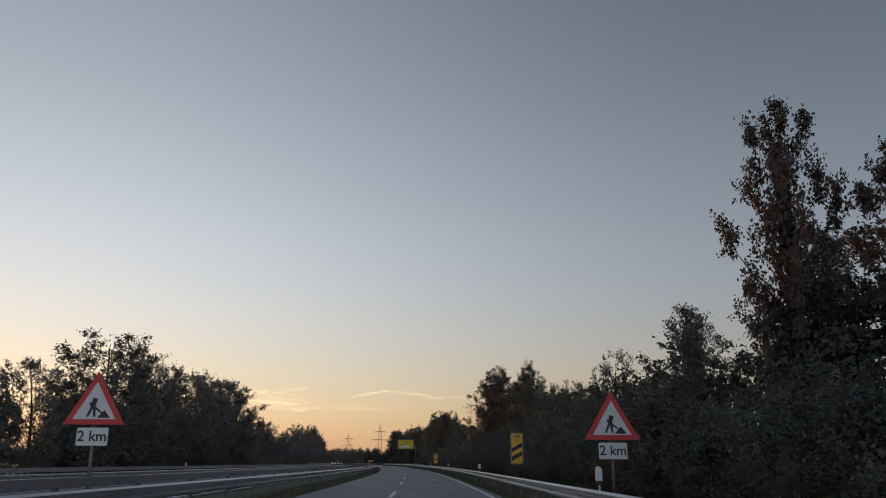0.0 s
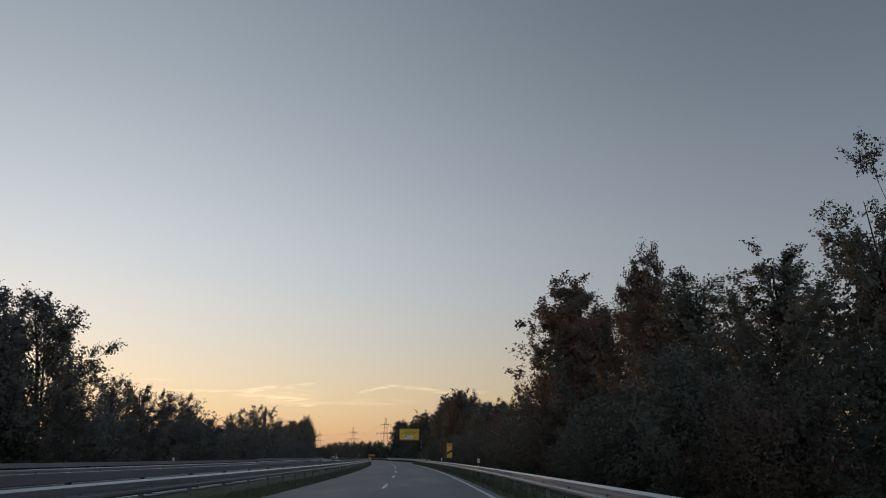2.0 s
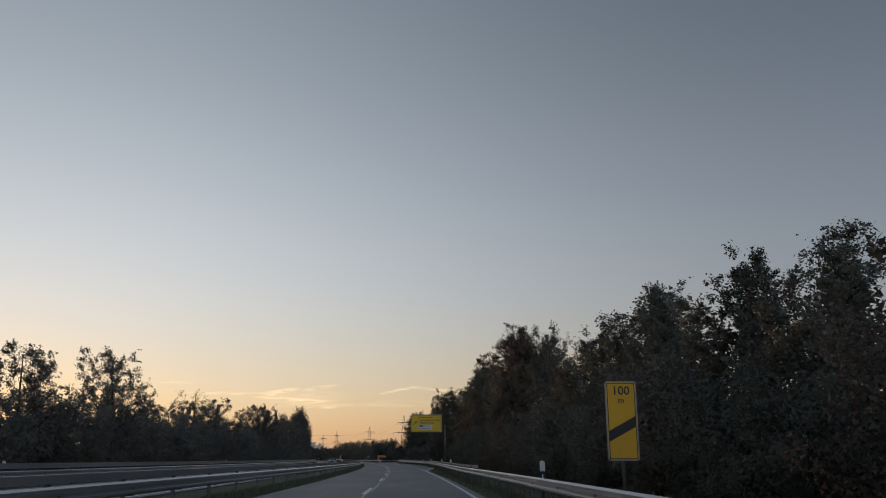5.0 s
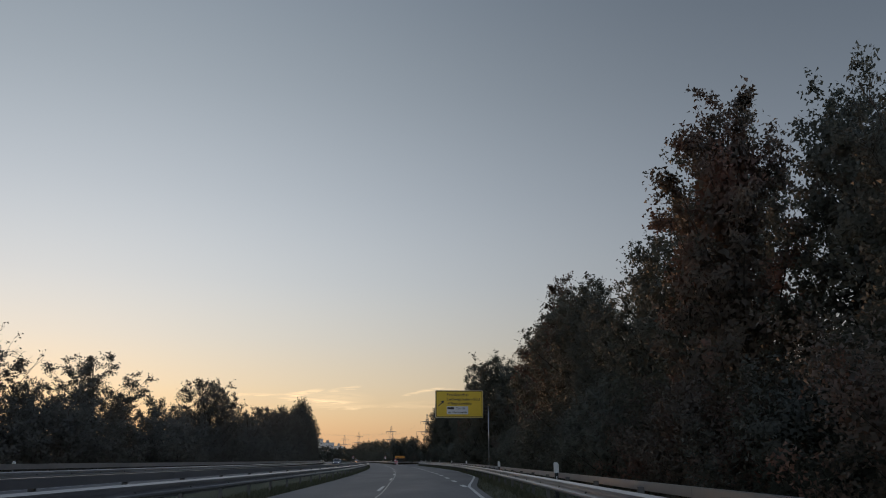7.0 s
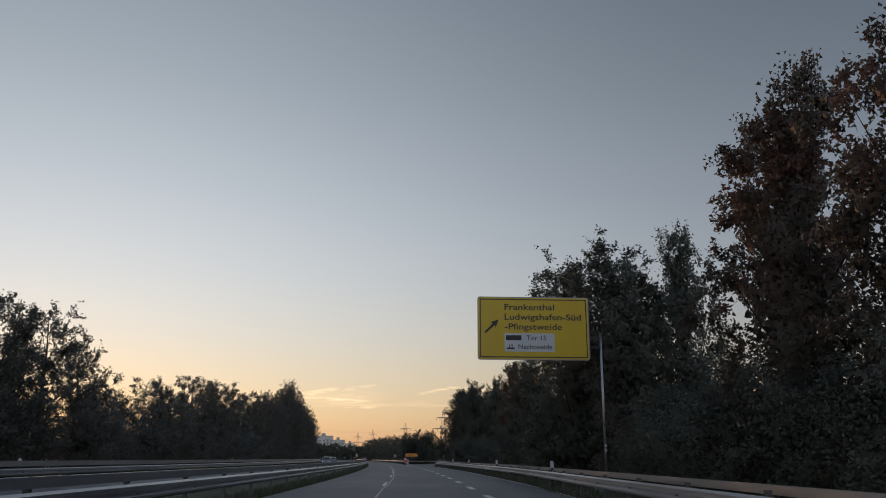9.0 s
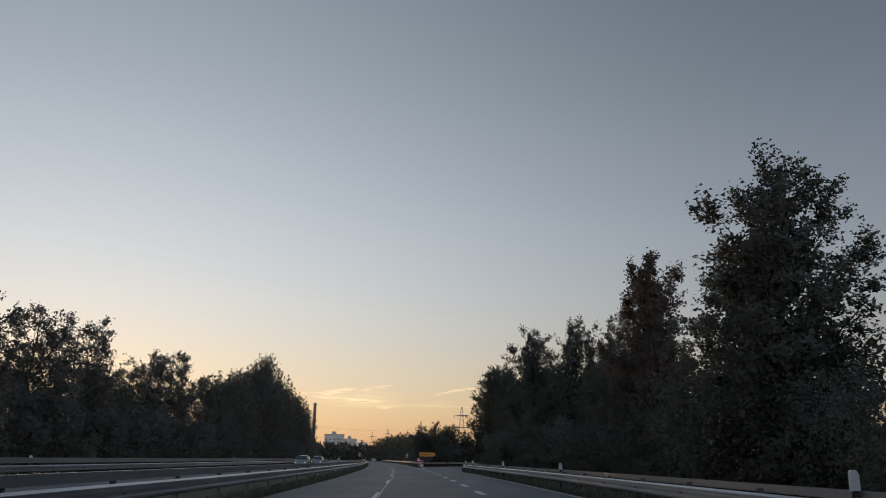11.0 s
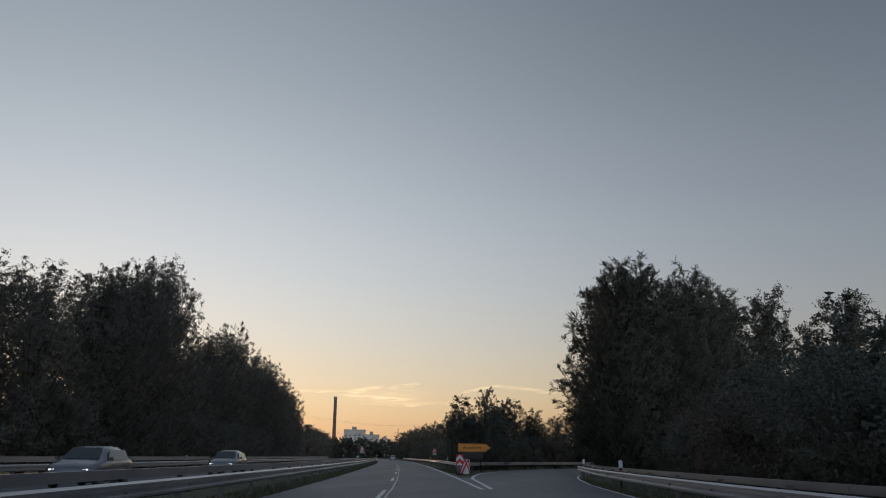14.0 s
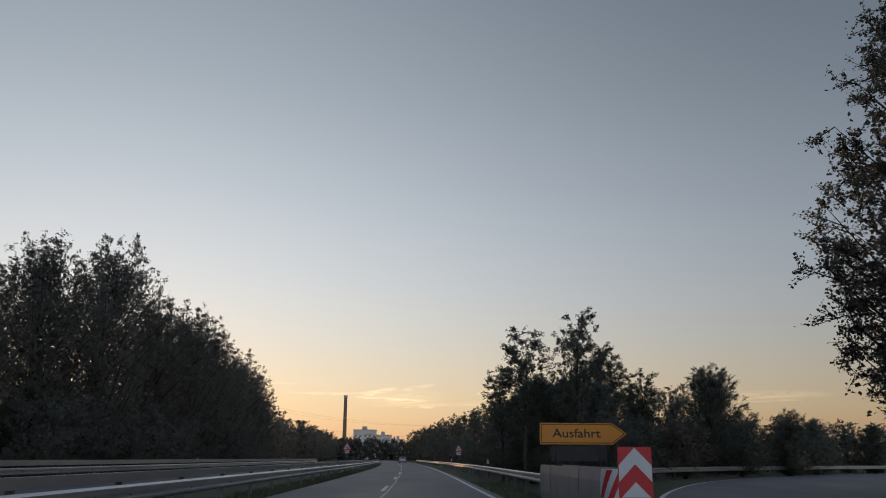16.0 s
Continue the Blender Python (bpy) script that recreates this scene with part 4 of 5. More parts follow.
# ---- distant woods ----
def far_woods(name, arc, label, seed, gap=6.0):
    """A belt of far trees, one joined mass of leaf clumps. arc: azimuth from, to (degrees left of +y), distance, height."""
    rng = np.random.default_rng(seed)
    a0, a1, dist, height = arc
    cs = []
    n = int(abs(a1 - a0) * dist * 0.0175 / gap)
    for k in range(n):
        a = radians(a0 + (a1 - a0) * (k + rng.uniform(0, 1)) / n)
        d = dist * rng.uniform(0.97, 1.05)
        h = height * rng.uniform(0.75, 1.12)
        x, y = -15 - sin(a) * d, 200 + cos(a) * d
        for q in range(12):
            f = (q + 0.5) / 12
            w = h * 0.42 * (1 - 0.7 * f * f)
            cs.append((x + rng.uniform(-w, w), y + rng.uniform(-w, w), h * f, h * rng.uniform(0.12, 0.2)))
    c = np.repeat(np.array(cs), 30, axis=0)
    d = unit(rng.normal(size=(len(c), 3)))
    p = c[:, :3] + d * (c[:, 3] * rng.uniform(0.1, 1, len(c)) ** 0.5)[:, None]
    ob = new(name, leaf_mesh(name, leaf_shapes(rng, p, d, height * 0.1, 0.5, 3), M_LEAF, d))
    tagged(ob, label, "woods", kind="stuff")


far_woods("far_woods", (-60, 40, 900, 15), "distant belt of dark woods on the horizon", 31)
far_woods("near_woods", (4, 46, 660, 10.8), "dark belt of trees where the road bends out of sight", 32, 1.9)

# ---- pylons, wires, chimney, tower blocks ----
def pylon(x, y, h, turn, arms):
    ob = thing("pylon", pose(x, y, -0.06, 0, 0, turn), "grey lattice steel power pylon on the horizon", "pylon", "power pylons")
    w = h * 0.075

    def width(z):
        return w * (1 - z / h) ** 0.8 + 0.35

    k = h / 45
    bars = []
    levels = [h * f for f in (0, 0.18, 0.34, 0.48, 0.6, 0.7, 0.79, 0.87, 0.94, 1)]
    for sx, sy in ((1, 1), (1, -1), (-1, 1), (-1, -1)):
        part("leg", from_bm("leg", tube_bm([(sx * width(z), sy * width(z), z) for z in levels], [0.11 * k] * len(levels), 4), M_PYLON), ob)
    for z0, z1 in zip(levels, levels[1:]):
        for a, b in (((1, 1), (-1, 1)), ((1, -1), (-1, -1)), ((1, 1), (1, -1)), ((-1, 1), (-1, -1))):
            for p, q in ((a, b), (b, a)):
                bars.append(tube_bm([(p[0] * width(z0), p[1] * width(z0), z0), (q[0] * width(z1), q[1] * width(z1), z1)], [0.045 * k, 0.045 * k], 4))
    verts, faces = [], []
    for b in bars:
        o = len(verts)
        b.verts.index_update()
        verts += [v.co.copy() for v in b.verts]
        faces += [tuple(o + v.index for v in f.verts) for f in b.faces]
        b.free()
    part("bracing", mesh_of("bracing", verts, faces, M_PYLON), ob)
    for drop, half in arms:
        z = h - drop
        bm = bmesh.new()
        ww = width(z)
        ring = [(-half, 0, z), (-ww, -ww, z - 0.4), (ww, -ww, z - 0.4), (half, 0, z), (ww, ww, z - 0.4), (-ww, ww, z - 0.4)]
        lo = [bm.verts.new(p) for p in ring]
        hi = [bm.verts.new((p[0] * (1 if abs(p[0]) == half else 0.8), p[1], p[2] + (0.2 if abs(p[0]) == half else 0.8 * k))) for p in ring]
        bm.faces.new(lo[::-1])
        bm.faces.new(hi)
        for i in range(6):
            bm.faces.new((lo[i], lo[(i + 1) % 6], hi[(i + 1) % 6], hi[i]))
        part("cross_arm", from_bm("cross_arm", bm, M_PYLON), ob)
        for q in (-half * 0.97, -half * 0.5, half * 0.5, half * 0.97):
            part("insulator", from_bm("insulator", tube_bm([(q, 0, z - 2.6 * k), (q, 0, z)], [0.16, 0.16], 5), M_PYLON), ob)
    return ob


PYLONS = [(-52.8, 914, 41.0, 12, 9.5), (-105, 1103, 38.0, 12, 9.0), (-256, 1705, 46.0, 14, 11), (-266, 1951, 60.0, 14, 13), (-195, 865, 36.5, 40, 6.5), (40, 640, 34.0, 20, 8)]
for x, y, h, turn, half in PYLONS[:5]:
    pylon(x, y, h, turn, ((h * 0.16, half * 0.62), (h * 0.38, half)))


def wire(p, q, sag):
    cu = bpy.data.curves.new("wire", "CURVE")
    cu.dimensions, cu.bevel_depth, cu.bevel_resolution = "3D", 0.028, 0
    sp = cu.splines.new("POLY")
    sp.points.add(12)
    for i in range(13):
        f = i / 12
        v = Vector(p).lerp(Vector(q), f)
        sp.points[i].co = (v.x, v.y, v.z - sag * 4 * f * (1 - f), 1)
    cu.materials.append(M_PYLON)
    ob = new("power_line", cu)
    tagged(ob, "thin sagging overhead power line between pylons", "power line", "overhead power lines")


for i, j in ((0, 1), (1, 2), (2, 3), (4, 1)):
    for off in (-0.9, 0.9):
        for lvl in (0.2, 0.43):
            a, b = PYLONS[i], PYLONS[j]
            wire((a[0] + off * a[4] * 0.9, a[1], a[2] * (1 - lvl)), (b[0] + off * b[4] * 0.9, b[1], b[2] * (1 - lvl)), 5)


def chimney():
    ob = thing("chimney", pose(-239.7, 1211, -0.06), "tall slender brown power station chimney", "chimney")
    part("shaft", from_bm("shaft", tube_bm([(0, 0, 0), (0, 0, 20), (0, 0, 40), (0, 0, 60)], [2.2, 2.0, 1.75, 1.6], 20), M_CHIMNEY, True), ob)
    part("rim", from_bm("rim", tube_bm([(0, 0, 60), (0, 0, 60.4), (0, 0, 62.4), (0, 0, 62.6)], [1.8, 1.9, 1.85, 1.6], 20), M_CONCRETE), ob, "paler concrete rim")
    for z in (20, 40):
        part("band", from_bm("band", tube_bm([(0, 0, z), (0, 0, z + 0.8)], [2.12 - z * 0.006, 2.1 - z * 0.006], 20), M_CONCRETE), ob)


chimney()
WINDOW_PANE = from_bm("window", box_bm(1.5, 0.12, 1.2), M_WINDOW)


def tower_block(x, y, w, d, h, turn, label):
    ob = thing("tower_block", pose(x, y, -0.06, 0, 0, turn), label, "building", "tower blocks on the horizon")
    part("wall", from_bm("wall", box_bm(w, d, h), M_FACADE), ob)
    part("roof", from_bm("roof", box_bm(w + 0.5, d + 0.5, 0.5, (0, 0, h)), M_CONCRETE), ob)
    part("roof_housing", from_bm("roof_housing", box_bm(w * 0.22, d * 0.4, 2.4, (-w * 0.02, 0, h + 0.5)), M_CONCRETE), ob)
    cols = max(2, int(w / 3.4))
    for fl in range(int(h / 2.9) - 1):
        for c in range(cols):
            part("window", WINDOW_PANE, ob, "", pose(-w / 2 + (c + 0.5) * w / cols, -d / 2 - 0.04, 2.2 + 2.9 * fl))
    for fl in range(int(h / 2.9) - 1):
        part("balcony", from_bm("balcony", box_bm(w * 0.3, 1.2, 1.0, (w * 0.18, -d / 2 - 0.6, 3.6 + 2.9 * fl)), M_CONCRETE), ob)


tower_block(-174, 1018, 17.5, 12, 21.6, 13, "pale grey residential tower block with rows of windows")
tower_block(-161.5, 1026, 12.5, 12, 18.0, 13, "pale grey mid-height residential block")
tower_block(-152.5, 1040, 8.5, 12, 15.0, 13, "low pale residential block beside the towers")
tower_block(-233, 1195, 8, 10, 17, 12, "grey industrial building at the foot of the chimney")


# ---- signs ----
POLE_GAP = 0.04


def pole(h, r=0.038):
    return from_bm("pole", tube_bm([(0, 0, 0), (0, 0, h)], [r, r], 10), M_POST, True)


def stripe(w, h, z0, z1, rise):
    """A slanted bar across a plate of width w."""
    return [(-w / 2, z0), (w / 2, z0 + rise), (w / 2, z1 + rise), (-w / 2, z1)]


def countdown_beacon(s, u, number, bars):
    ob = thing("countdown_beacon", stand(s, u), "tall yellow exit countdown marker with black slanted bars reading " + number + " m", "road sign", "exit countdown markers")
    w, h, z = 0.58, 1.5, 1.2
    part("rim", from_bm("rim", plate_bm([(x, q + z - 0.025) for x, q in rounded(w + 0.05, h + 0.05, 0.06)], 0.02), M_SIGNBACK), ob, "grey metal rim", pose(0, 0.004, 0))
    part("plate", from_bm("plate", plate_bm([(x, q + z) for x, q in rounded(w, h, 0.04)], 0.018), M_AMBER), ob, "yellow reflective face")
    part("border", frame_mesh(w - 0.02, h - 0.02, 0.014, z + 0.01), ob)
    for k in range(bars):
        zz = z + 0.13 + 0.415 * k if bars > 1 else z + 0.34
        part("bar", from_bm("bar", plate_bm(stripe(w - 0.04, h, zz, zz + 0.21, 0.29), 0.004), M_BLACK), ob, "", pose(0, -0.005, 0))
    letters(number, 0.24, M_BLACK, ob, on_face(0, z + h - 0.17), "", "CENTER", 0.003)
    letters("m", 0.17, M_BLACK, ob, on_face(0, z + h - 0.36), "", "CENTER", 0.002)
    part("pole", pole(z + h - 0.1), ob, "", pose(0, 0.06, -0.06))


def frame_mesh(w, h, t, z):
    """A thin raised border, standing on z."""
    o = [(-w / 2, z), (w / 2, z), (w / 2, z + h), (-w / 2, z + h)]
    i = [(-w / 2 + t, z + t), (w / 2 - t, z + t), (w / 2 - t, z + h - t), (-w / 2 + t, z + h - t)]
    verts = [(x, -0.004, q) for x, q in o + i] + [(x, 0.0, q) for x, q in o + i]
    faces = []
    for k in range(4):
        n = (k + 1) % 4
        faces += [(k, n, 4 + n, 4 + k), (8 + n, 8 + k, 12 + k, 12 + n), (k, 8 + k, 8 + n, n), (4 + k, 4 + n, 12 + n, 12 + k)]
    return mesh_of("border", verts, faces, M_BLACK)


countdown_beacon(42.4, 4.55, "200", 2)
countdown_beacon(143.0, 4.05, "100", 1)


def warning_sign(s, u, z, side=1.26, plate=True):
    ob = thing("roadworks_sign", stand(s, u), "red-bordered triangular roadworks warning sign with a white plate reading 2 km", "road sign", "roadworks warning signs")
    hh = side * 0.866

    def tri(k, dz):
        return [(-side / 2 * k, z + dz), (side / 2 * k, z + dz), (0, z + dz + hh * k)]

    part("plate", from_bm("plate", plate_bm(tri(1.0, 0), 0.02, 0.004), M_RED), ob)
    part("face", from_bm("face", plate_bm(tri(0.7, hh * 0.1), 0.004), M_WHITE), ob, "white inner face", pose(0, -0.005, 0))
    k = side / 1.26
    marks = ([(-0.17, 0.16), (-0.12, 0.16), (-0.03, 0.36), (-0.08, 0.38)], [(-0.02, 0.16), (0.03, 0.16), (0.01, 0.36), (-0.05, 0.36)], [(-0.1, 0.36), (0.0, 0.36), (0.05, 0.52), (-0.05, 0.55)],
             [(-0.13, 0.42), (0.17, 0.2), (0.19, 0.22), (-0.1, 0.46)], [(0.06, 0.14), (0.33, 0.14), (0.2, 0.3)])
    for m in marks:
        part("mark", from_bm("mark", plate_bm([(x * k, z + q * k) for x, q in m], 0.003), M_BLACK), ob, "", pose(0, -0.009, 0))
    if plate:
        part("distance_plate", from_bm("distance_plate", plate_bm([(x, q + z - 0.42 * k) for x, q in rounded(0.64 * k, 0.36 * k, 0.03)], 0.015), M_WHITE), ob)
        letters("2 km", 0.3 * k, M_BLACK, ob, on_face(0, z - 0.24 * k), "", "CENTER", 0.004)
    part("pole", pole(z + 0.4), ob, "", pose(0, 0.06, -0.06))


warning_sign(18.8, 4.15, 1.74)
warning_sign(17.3, -6.9, 1.95)
warning_sign(486, 4.6, 1.9, 0.95)
warning_sign(482, -7.2, 2.0, 0.95)


def gantry_sign():
    ob = thing("direction_board", stand(261.4, 5.14), "large yellow exit direction board on a cantilever mast", "road sign")
    w, h, z = 4.92, 2.78, 5.4
    part("board", from_bm("board", plate_bm([(x, q + z) for x, q in rounded(w, h, 0.1)], 0.06), M_SIGNBACK), ob, "grey metal board with a light rim")
    part("face", from_bm("face", plate_bm([(x, q + z + 0.04) for x, q in rounded(w - 0.08, h - 0.08, 0.08)], 0.004), M_YELLOW), ob, "yellow reflective face", pose(0, -0.006, 0))
    part("border", frame_mesh(w - 0.2, h - 0.2, 0.045, z + 0.1), ob, "", pose(0, -0.008, 0))
    x0, top = -w / 2, z + h
    for text, dx, dz in (("Frankenthal", 1.16, 0.47), ("Ludwigshafen-Süd", 1.16, 0.91), ("-Pfingstweide", 1.18, 1.34)):
        letters(text, 0.385, M_BLACK, ob, on_face(x0 + dx, top - dz, -0.012), "", "LEFT", 0.004, 1.24)
    part("panel", from_bm("panel", plate_bm([(x, q + top - 2.42) for x, q in rounded(2.2, 0.8, 0.03, x0 + 2.28)], 0.004), M_WHITE), ob, "white inset panel", pose(0, -0.012, 0))
    part("name_bar", from_bm("name_bar", plate_bm([(x0 + 1.24, top - 1.93), (x0 + 1.92, top - 1.93), (x0 + 1.92, top - 1.71), (x0 + 1.24, top - 1.71)], 0.002), M_BLACK), ob, "plain dark bar", pose(0, -0.016, 0))
    letters("Tor 15", 0.3, M_BLACK, ob, on_face(x0 + 2.14, top - 1.83, -0.018), "", "LEFT", 0.002, 1.04)
    letters("Nachtweide", 0.3, M_BLACK, ob, on_face(x0 + 1.76, top - 2.22, -0.018), "", "LEFT", 0.002, 1.03)
    part("symbol", from_bm("symbol", plate_bm([(x0 + 1.28, top - 2.32), (x0 + 1.62, top - 2.32), (x0 + 1.62, top - 2.25), (x0 + 1.52, top - 2.25), (x0 + 1.52, top - 2.08), (x0 + 1.48, top - 2.08), (x0 + 1.48, top - 2.25), (x0 + 1.42, top - 2.25), (x0 + 1.42, top - 2.12), (x0 + 1.38, top - 2.12), (x0 + 1.38, top - 2.25), (x0 + 1.28, top - 2.25)], 0.002), M_BLACK), ob, "", pose(0, -0.016, 0))
    # slanted arrow
    ar = [(-0.04, -0.42), (0.04, -0.42), (0.055, 0.12), (0.17, 0.08), (0.0, 0.42), (-0.17, 0.08), (-0.055, 0.12)]
    part("arrow", from_bm("arrow", plate_bm(ar, 0.003), M_BLACK), ob, "", pose(x0 + 0.62, -0.012, top - 1.32, 0, 46, 0))
    part("mast", from_bm("mast", tube_bm([(3.03, 0.35, -0.06), (3.03, 0.35, 3.5), (3.03, 0.35, 6.6)], [0.055, 0.05, 0.045], 14), M_ZINC, True), ob, "tall tapered steel mast")
    part("cap", from_bm("cap", tube_bm([(3.03, 0.35, 6.6), (3.03, 0.35, 6.64)], [0.11, 0.09], 14), M_POST), ob)
    for zz in (5.95, 6.35):
        part("arm", from_bm("arm", box_bm(5.0, 0.12, 0.12, (0.48, 0.34, zz), 0.01), M_BLACK), ob)
    for x in (-1.8, -0.6, 0.6, 1.8):
        part("bracket", from_bm("bracket", box_bm(0.08, 0.2, 2.3, (x, 0.16, z + 0.2)), M_POST), ob)
    part("reflector", from_bm("reflector", box_bm(0.1, 0.02, 0.3, (3.02, 0.2, 1.55), 0.004), M_WHITE), ob, "small white reflector strip")
    part("foundation", from_bm("foundation", box_bm(0.9, 0.9, 0.14, (3.03, 0.35, -0.06), 0.02), M_CONCRETE), ob)


gantry_sign()


def exit_sign():
    ob = thing("exit_sign", stand(423.4, 5.48), "orange-yellow arrow-shaped exit sign on two posts", "road sign")
    w, h, z = 3.0, 0.72, 1.7

    def outline(k):
        return [(-w / 2 + k, z + k), (w / 2 - 0.5 - k * 0.4, z + k), (w / 2 - k * 1.6, z + h / 2), (w / 2 - 0.5 - k * 0.4, z + h - k), (-w / 2 + k, z + h - k)]

    part("plate", from_bm("plate", plate_bm(outline(0), 0.03), M_ORANGE), ob)
    part("border", from_bm("border", plate_bm(outline(0.04), 0.003), M_BLACK), ob, "thin black border", pose(0, -0.004, 0))
    part("face", from_bm("face", plate_bm(outline(0.065), 0.003), M_ORANGE), ob, "", pose(0, -0.008, 0))
    letters("Ausfahrt", 0.42, M_BLACK, ob, on_face(-0.24, z + h / 2, -0.012), "", "CENTER", 0.004, 1.14)
    for x in (-0.95, 0.55):
        part("pole", from_bm("pole", tube_bm([(0, 0, 0), (0, 0, z + h - 0.05)], [0.04, 0.04], 10), M_BLACK, True), ob, "", pose(x, 0.09, -0.06))
    part("rail", from_bm("rail", box_bm(2.1, 0.05, 0.06, (-0.2, 0.05, z + 0.5)), M_POST), ob)
    part("back_board", from_bm("back_board", box_bm(1.9, 0.04, 0.5, (-0.15, 0.12, z - 0.55), 0.01), M_BLACK), ob, "dark board between the posts")


exit_sign()


def chevron_board():
    ob = thing("chevron_board", stand(407.4, 3.14), "red and white chevron board at the exit nose", "road sign")
    w, h, z = 0.51, 0.74, 0.66
    part("plate", from_bm("plate", plate_bm([(x, q + z) for x, q in rounded(w, h, 0.02)], 0.03), M_RED), ob)
    top, e = z + h - 0.01, w / 2 - 0.006
    part("stripe", from_bm("stripe", plate_bm([(-e, top - 0.5), (0, top - 0.24), (e, top - 0.5), (e, top - 0.26), (0, top), (-e, top - 0.26)], 0.003), M_WHITE), ob, "white chevron stripe", pose(0, -0.005, 0))
    part("stripe", from_bm("stripe", plate_bm([(-e + 0.03, z + 0.008), (e - 0.03, z + 0.008), (0, top - 0.5)], 0.003), M_WHITE), ob, "white lower stripe", pose(0, -0.005, 0))
    part("pole", pole(z + h * 0.9, 0.03), ob, "", pose(0, 0.06, -0.02))
    part("foot", from_bm("foot", box_bm(0.5, 0.4, 0.1, (0, 0.06, 0.004), 0.02), M_TYRE), ob, "black rubber foot")


chevron_board()


def crash_cushion():
    """A long grey cushion that ends in a round nose with slanted red and white bands."""
    base = stand(411, 3.75, 0, -2.0)
    ob = thing("crash_cushion", base, "long grey crash cushion with a red and white striped round nose", "crash barrier")
    h, r, back = 1.04, 0.36, 11.0
    profile = [(0.0, 0.0), (0.03, 0.25), (0.03, 0.8), (0.0, h), (-0.05, h), (-0.05, 0.0)]

    def shell(name, ring, mat, label=""):
        bm = bmesh.new()
        rows = [[bm.verts.new((x + nx * o, y + ny * o, z)) for o, z in profile] for x, y, nx, ny in ring]
        for p, q in zip(rows, rows[1:]):
            for i in range(len(profile)):
                bm.faces.new((p[i], q[i], q[(i + 1) % len(profile)], p[(i + 1) % len(profile)]))
        bm.faces.new(rows[0])
        bm.faces.new(rows[-1][::-1])
        bmesh.ops.recalc_face_normals(bm, faces=bm.faces[:])
        return part(name, from_bm(name, bm, mat), ob, label)

    for side in (-1, 1):
        for k in range(4):
            y0, y1 = back * k / 4, back * (k + 1) / 4 - 0.02
            shell("side_panel", [(side * (r + 0.012 * (k % 2)), y, side, 0) for y in (y0, y1)], M_GREY, "grey steel side panel")
        for k in range(5):
            part("post", POST_MESH, ob, "", pose(side * (r - 0.12), 0.3 + k * 2.55, 0))
    nose = shell("nose", [(r * cos(a), r * sin(a), cos(a), sin(a)) for a in (pi + pi * i / 24 for i in range(25))], M_WHITE, "white rounded nose")
    for k in range(5):
        verts, faces = [], []
        a0 = radians(186 + 36 * k)
        for i in range(9):
            z = 0.02 + (h - 0.04) * i / 8
            for j in range(4):
                a = a0 + radians(18) * j / 3 + (z - h / 2) * (1.2 if k < 3 else -1.2)
                verts.append(((r + 0.034) * cos(a), (r + 0.034) * sin(a), z))
        for i in range(8):
            for j in range(3):
                p = i * 4 + j
                faces.append((p, p + 1, p + 5, p + 4))
        part("stripe", mesh_of("stripe", verts, faces, M_RED, True), nose, "red slanted stripe")
    part("lid", from_bm("lid", box_bm(0.6, back - 0.4, 0.03, (0, back / 2, h - 0.12), 0.01), M_GREY), ob, "flat grey cover plate")


crash_cushion()

# ---- marker posts ----
def marker_parts():
    head = from_bm("head", plate_bm([(-0.075, 0.9), (0.075, 0.9), (0.075, 1.14), (0.03, 1.2), (-0.05, 1.2), (-0.075, 1.17)], 0.05, 0.01), M_PLASTIC)
    stem = from_bm("stem", box_bm(0.1, 0.05, 0.92, (0, 0.025, 0), 0.01), M_BLACK)
    strip = from_bm("reflector", box_bm(0.035, 0.008, 0.2, (0.0, -0.008, 0.62)), M_WHITE)
    return head, stem, strip


HEAD, STEM, STRIP = marker_parts()


def marker_post(s, u, turn=0):
    ob = thing("marker_post", stand(s, u, -0.04, turn), "white plastic roadside marker post with black band and reflector", "marker post", "marker posts along the rails")
    part("head", HEAD, ob)
    part("stem", STEM, ob, "black lower stem")
    part("reflector", STRIP, ob)


for s in (18.0, 56.9, 103.9, 151, 200.8, 223.2, 262, 287, 311.6, 333, 356.2, 380.5, 403):
    marker_post(s, lerp(RIGHT_RAIL, s) + (0.42 if s < 170 else 0.27))
for s in range(16, 540, 50):
    marker_post(s, centre(s) - 16.9)
for s in (452, 500, 548):
    marker_post(s, 4.6)


